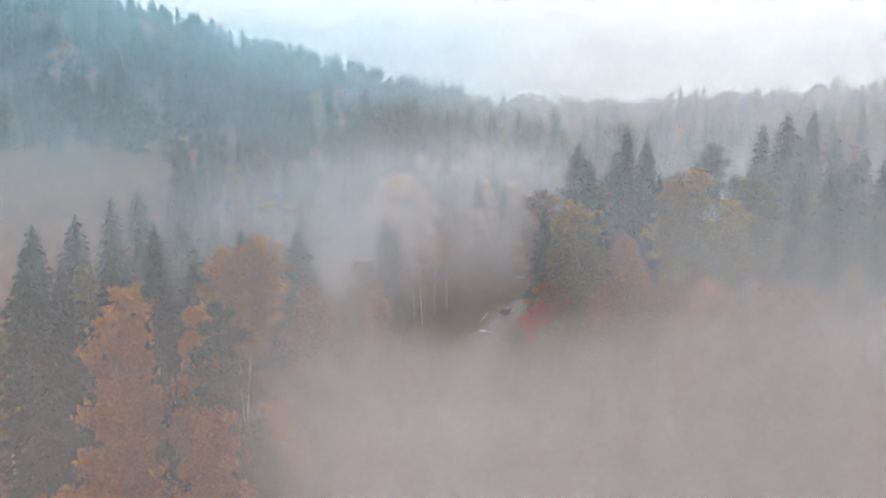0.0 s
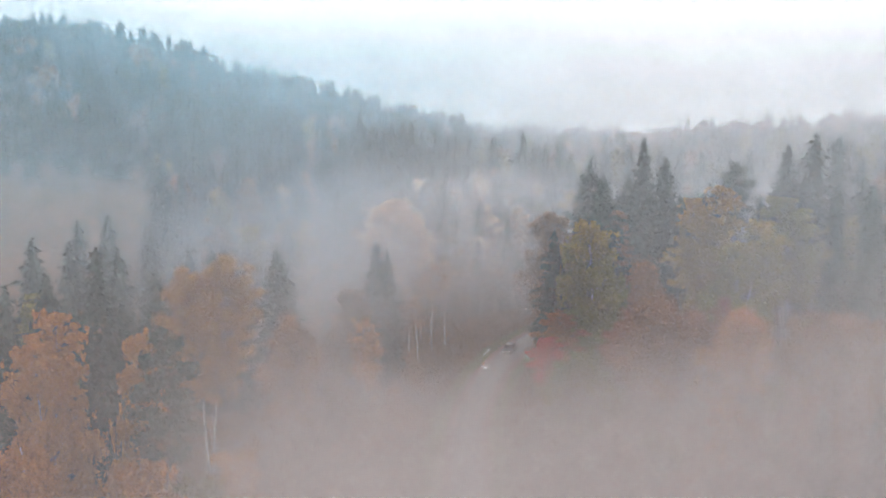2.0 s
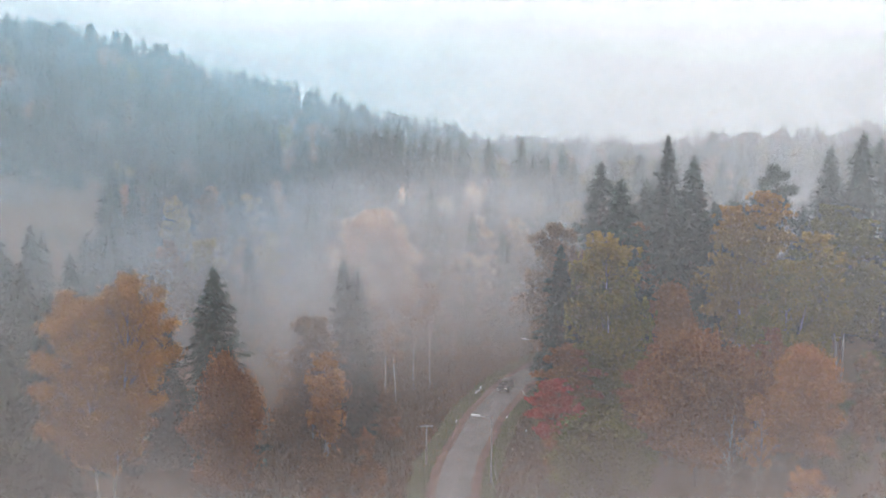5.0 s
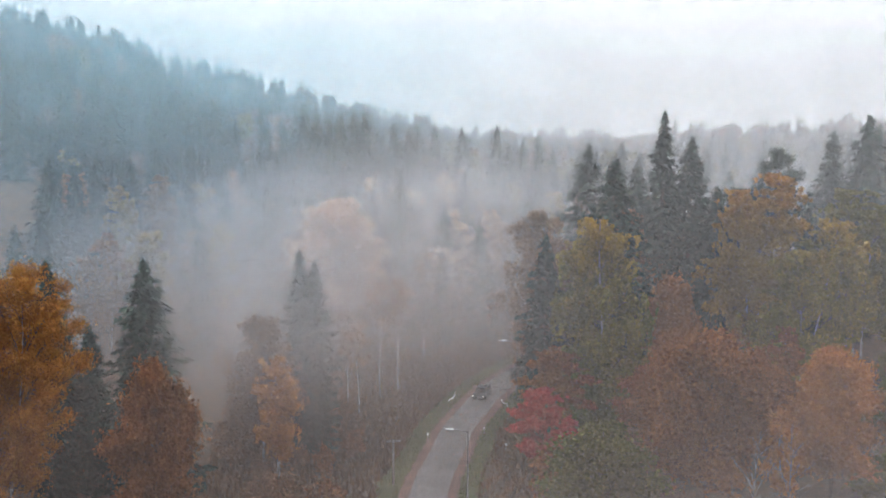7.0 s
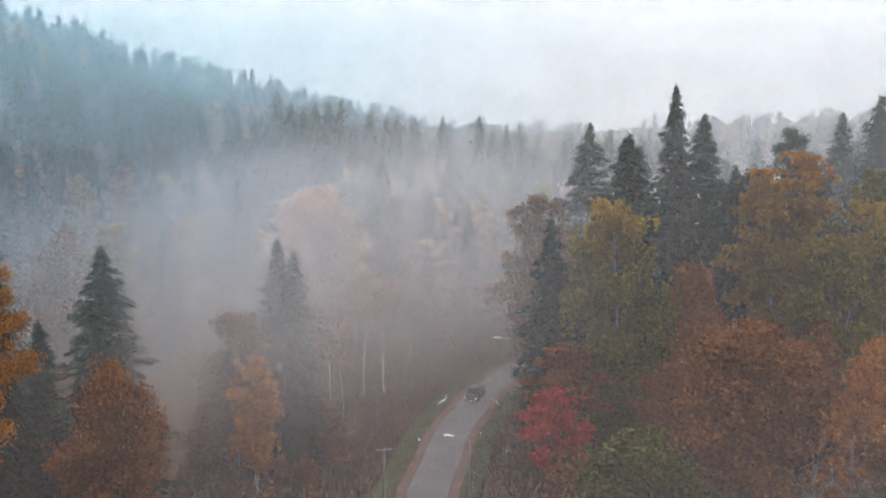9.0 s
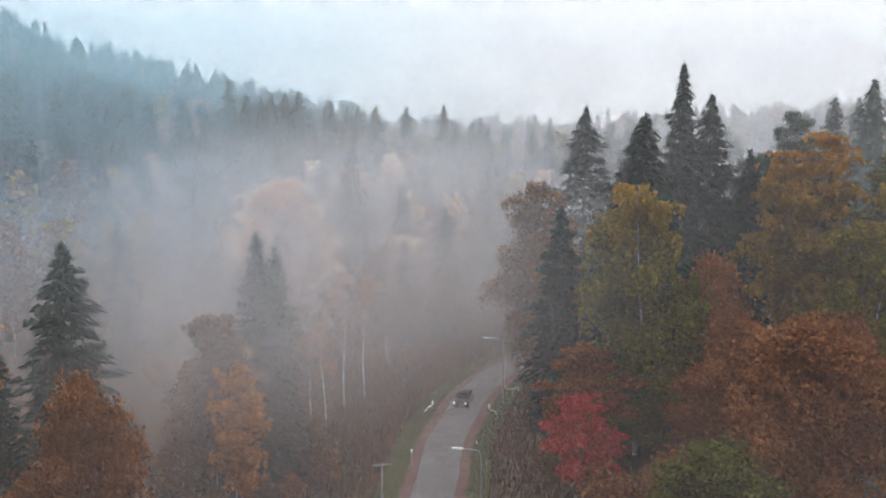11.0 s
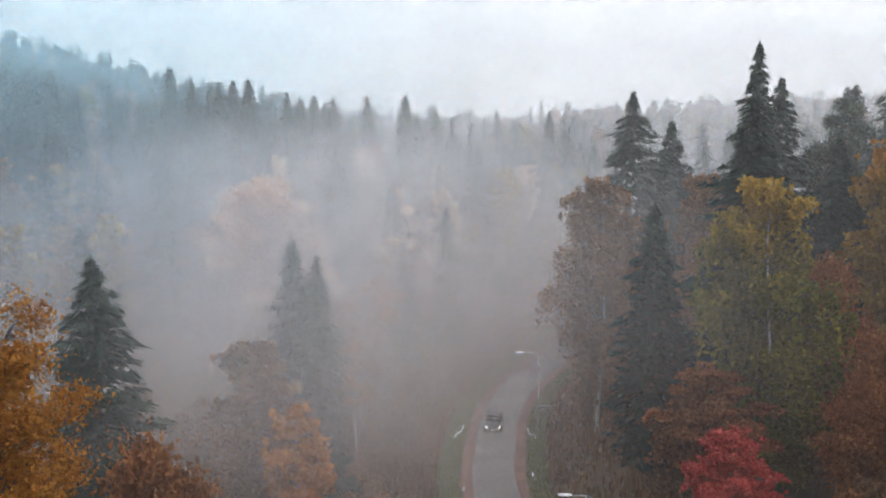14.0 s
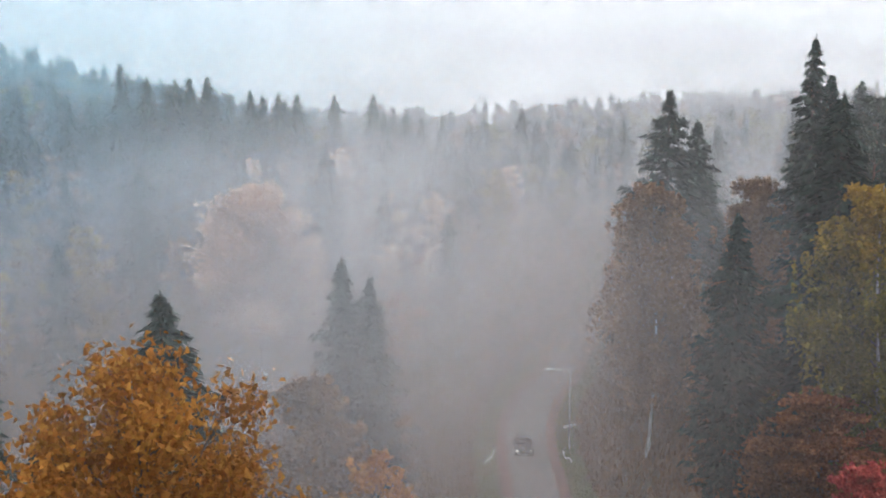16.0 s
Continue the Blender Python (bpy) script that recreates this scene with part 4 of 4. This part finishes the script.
# ---- the car ----
def loft(b, stations):
    """A closed skin through rings of equal length."""
    n = len(stations[0])
    m = len(stations)
    i, j = np.meshgrid(np.arange(m - 1), np.arange(n), indexing="ij")
    k = (j + 1) % n
    q = np.stack([i * n + j, i * n + k, (i + 1) * n + k, (i + 1) * n + j], -1).reshape(-1, 4)
    v = np.array(stations, float).reshape(-1, 3)
    b.add(v, q)
    for base, flip in ((0, 1), ((m - 1) * n, -1)):
        ring = [(base + a, base + a + 1, base + n - 2 - a, base + n - 1 - a)[::flip] for a in range(n // 2 - 1)]
        b.q.append(np.array(ring) + b.count - len(v))
    return b


def car_ring(x, half, low, belt, crown):
    return [(x, -half * 0.92, low), (x, -half, low + 0.18), (x, -half, belt - 0.12), (x, -half * 0.90, belt), (x, -half * 0.45, crown),
            (x, half * 0.45, crown), (x, half * 0.90, belt), (x, half, belt - 0.12), (x, half, low + 0.18), (x, half * 0.92, low)]


def parked_car(x, y, turn):
    root = new("car")
    root.matrix_basis = pose(x, y, float(np.interp(y, FINE[:, 1], FINE[:, 2])) + 0.035, 0, 0, turn)
    body = loft(Build(), [car_ring(2.12, 0.66, 0.34, 0.58, 0.60), car_ring(2.05, 0.80, 0.24, 0.70, 0.72), car_ring(1.55, 0.88, 0.20, 0.82, 0.88),
                          car_ring(0.95, 0.89, 0.20, 0.92, 0.98), car_ring(0.0, 0.90, 0.20, 0.95, 1.0), car_ring(-1.3, 0.90, 0.20, 0.98, 1.02),
                          car_ring(-1.95, 0.86, 0.24, 0.98, 1.0), car_ring(-2.1, 0.78, 0.34, 0.92, 0.94)])
    shell = part("body", body, CAR_PAINT, root)
    roof = loft(Build(), [[(x2, -w * 0.96, z0), (x2, -w, z0 + 0.04), (x2, -w * 0.8, z1), (x2, w * 0.8, z1), (x2, w, z0 + 0.04), (x2, w * 0.96, z0)]
                          for x2, w, z0, z1 in ((0.30, 0.60, 1.34, 1.385), (0.0, 0.64, 1.38, 1.455), (-0.6, 0.65, 1.40, 1.485), (-1.3, 0.63, 1.36, 1.45), (-1.62, 0.58, 1.30, 1.37))])
    part("roof", roof, CAR_PAINT, root)
    for name, corners in (("windscreen", ((1.02, -0.74, 0.98), (1.02, 0.74, 0.98), (0.30, 0.60, 1.36), (0.30, -0.60, 1.36))),
                          ("rear_window", ((-1.95, -0.70, 1.0), (-1.62, -0.57, 1.32), (-1.62, 0.57, 1.32), (-1.95, 0.70, 1.0))),
                          ("side_window", ((0.95, 0.80, 0.96), (-1.85, 0.80, 1.0), (-1.55, 0.62, 1.34), (0.27, 0.63, 1.36))),
                          ("side_window", ((0.95, -0.80, 0.96), (0.27, -0.63, 1.36), (-1.55, -0.62, 1.34), (-1.85, -0.80, 1.0)))):
        c = np.array(corners)
        nrm = unit(np.cross(c[1] - c[0], c[2] - c[0]))
        b = Build()
        b.add(np.concatenate([c, c - nrm * 0.03]), [(0, 1, 2, 3), (7, 6, 5, 4), (0, 4, 5, 1), (1, 5, 6, 2), (2, 6, 7, 3), (3, 7, 4, 0)])
        part(name, b, CAR_GLASS, root, "dark tinted glass", False)
    for sy in (-1, 1):
        part("headlight", ellipsoid(Build(), (1.98, 0.64 * sy, 0.66), (0.12, 0.16, 0.07), 6, 10), HEADLAMP, shell, "lit headlight")
        part("mirror", ellipsoid(Build(), (0.75, 0.98 * sy, 1.02), (0.08, 0.12, 0.08), 6, 8), CAR_PAINT, root)
        for wx in (1.32, -1.28):
            tyre = Build()
            tyre.tube([(wx, (0.68 if sy > 0 else -0.91), 0.31), (wx, (0.72 if sy > 0 else -0.87), 0.31), (wx, (0.87 if sy > 0 else -0.72), 0.31), (wx, (0.91 if sy > 0 else -0.68), 0.31)], [0.25, 0.31, 0.31, 0.25], 18)
            wheel = part("wheel", tyre, BLACK, root, "black tyre")
            part("rim", ellipsoid(Build(), (wx, 0.86 * sy, 0.31), (0.20, 0.06, 0.20), 6, 12), CHROME, wheel, "silver rim")
    part("grille", box(Build(), 2.06, 2.14, -0.42, 0.42, 0.42, 0.56, 0.015), BLACK, shell, "black grille", False)
    part("number_plate", box(Build(), 2.10, 2.16, -0.24, 0.24, 0.31, 0.40, 0.01), PLATE, shell, "pale plain plate", False)
    return tagged(root, "dark grey hatchback with lit headlights on the road", "car")


i_car = int(np.argmin((FINE[:, 0] - 12.6) ** 2 + (FINE[:, 1] - 179.6) ** 2))
way = -tang[i_car]
parked_car(FINE[i_car, 0] - 0.35, FINE[i_car, 1] + 0.15, float(np.degrees(np.arctan2(way[1], way[0]))))


# ---- grass and undergrowth that nobody could count ----
def tufts(name, label, count, place, mat, low, high, lean=0.5, seed=3):
    r = np.random.default_rng(seed)
    p = place(r, count)
    z = height(p[:, 0], p[:, 1])
    n = len(p)
    ln = r.uniform(low, high, n)
    a = r.uniform(0, 6.283, n)
    tip = np.column_stack([np.cos(a) * lean * ln * r.uniform(0.2, 1, n), np.sin(a) * lean * ln * r.uniform(0.2, 1, n), ln])
    side = np.column_stack([-np.sin(a), np.cos(a), np.zeros(n)]) * (ln * 0.16)[:, None]
    base = np.column_stack([p, z - 0.03])
    v = np.stack([base - side, base + side, base + tip * 0.6 + side * 0.8, base + tip], 1).reshape(-1, 3)
    return tagged(new(name, make_mesh(name, v, np.arange(4 * n).reshape(n, 4), [mat])), label, "grass", kind="stuff")


def beside(a0, a1, y0, y1):
    def place(r, n):
        k = np.flatnonzero((FINE[:, 1] > y0) & (FINE[:, 1] < y1))
        i = r.choice(k[:-1], n)
        s = r.random(n)[:, None]
        c = FINE[i, :2] * (1 - s) + FINE[i + 1, :2] * s
        return c - left[i] * r.uniform(a0, a1, n)[:, None]
    return place


DRY = leaf_material("dry_grass", (0.07, 0.038, 0.018), (0.135, 0.072, 0.032), (0.20, 0.115, 0.055), 0.3)
GREEN = leaf_material("green_grass", (0.05, 0.065, 0.016), (0.085, 0.105, 0.026), (0.13, 0.13, 0.04), 0.3)
tufts("grass", "short green grass on the road's verges", 9000, beside(3.0, 5.3, 110, 215), GREEN, 0.12, 0.34, seed=1)
tufts("grass", "short green grass on the road's verges", 9000, beside(-5.6, -3.0, 110, 215), GREEN, 0.12, 0.34, seed=2)
tufts("dry_grass", "brown dry grass and weeds beside the road", 26000, beside(-24, -5.2, 110, 225), DRY, 0.35, 1.0, seed=3)
tufts("dry_grass", "brown dry grass and weeds under the trees", 12000, beside(5.0, 16, 110, 215), DRY, 0.3, 0.8, seed=4)
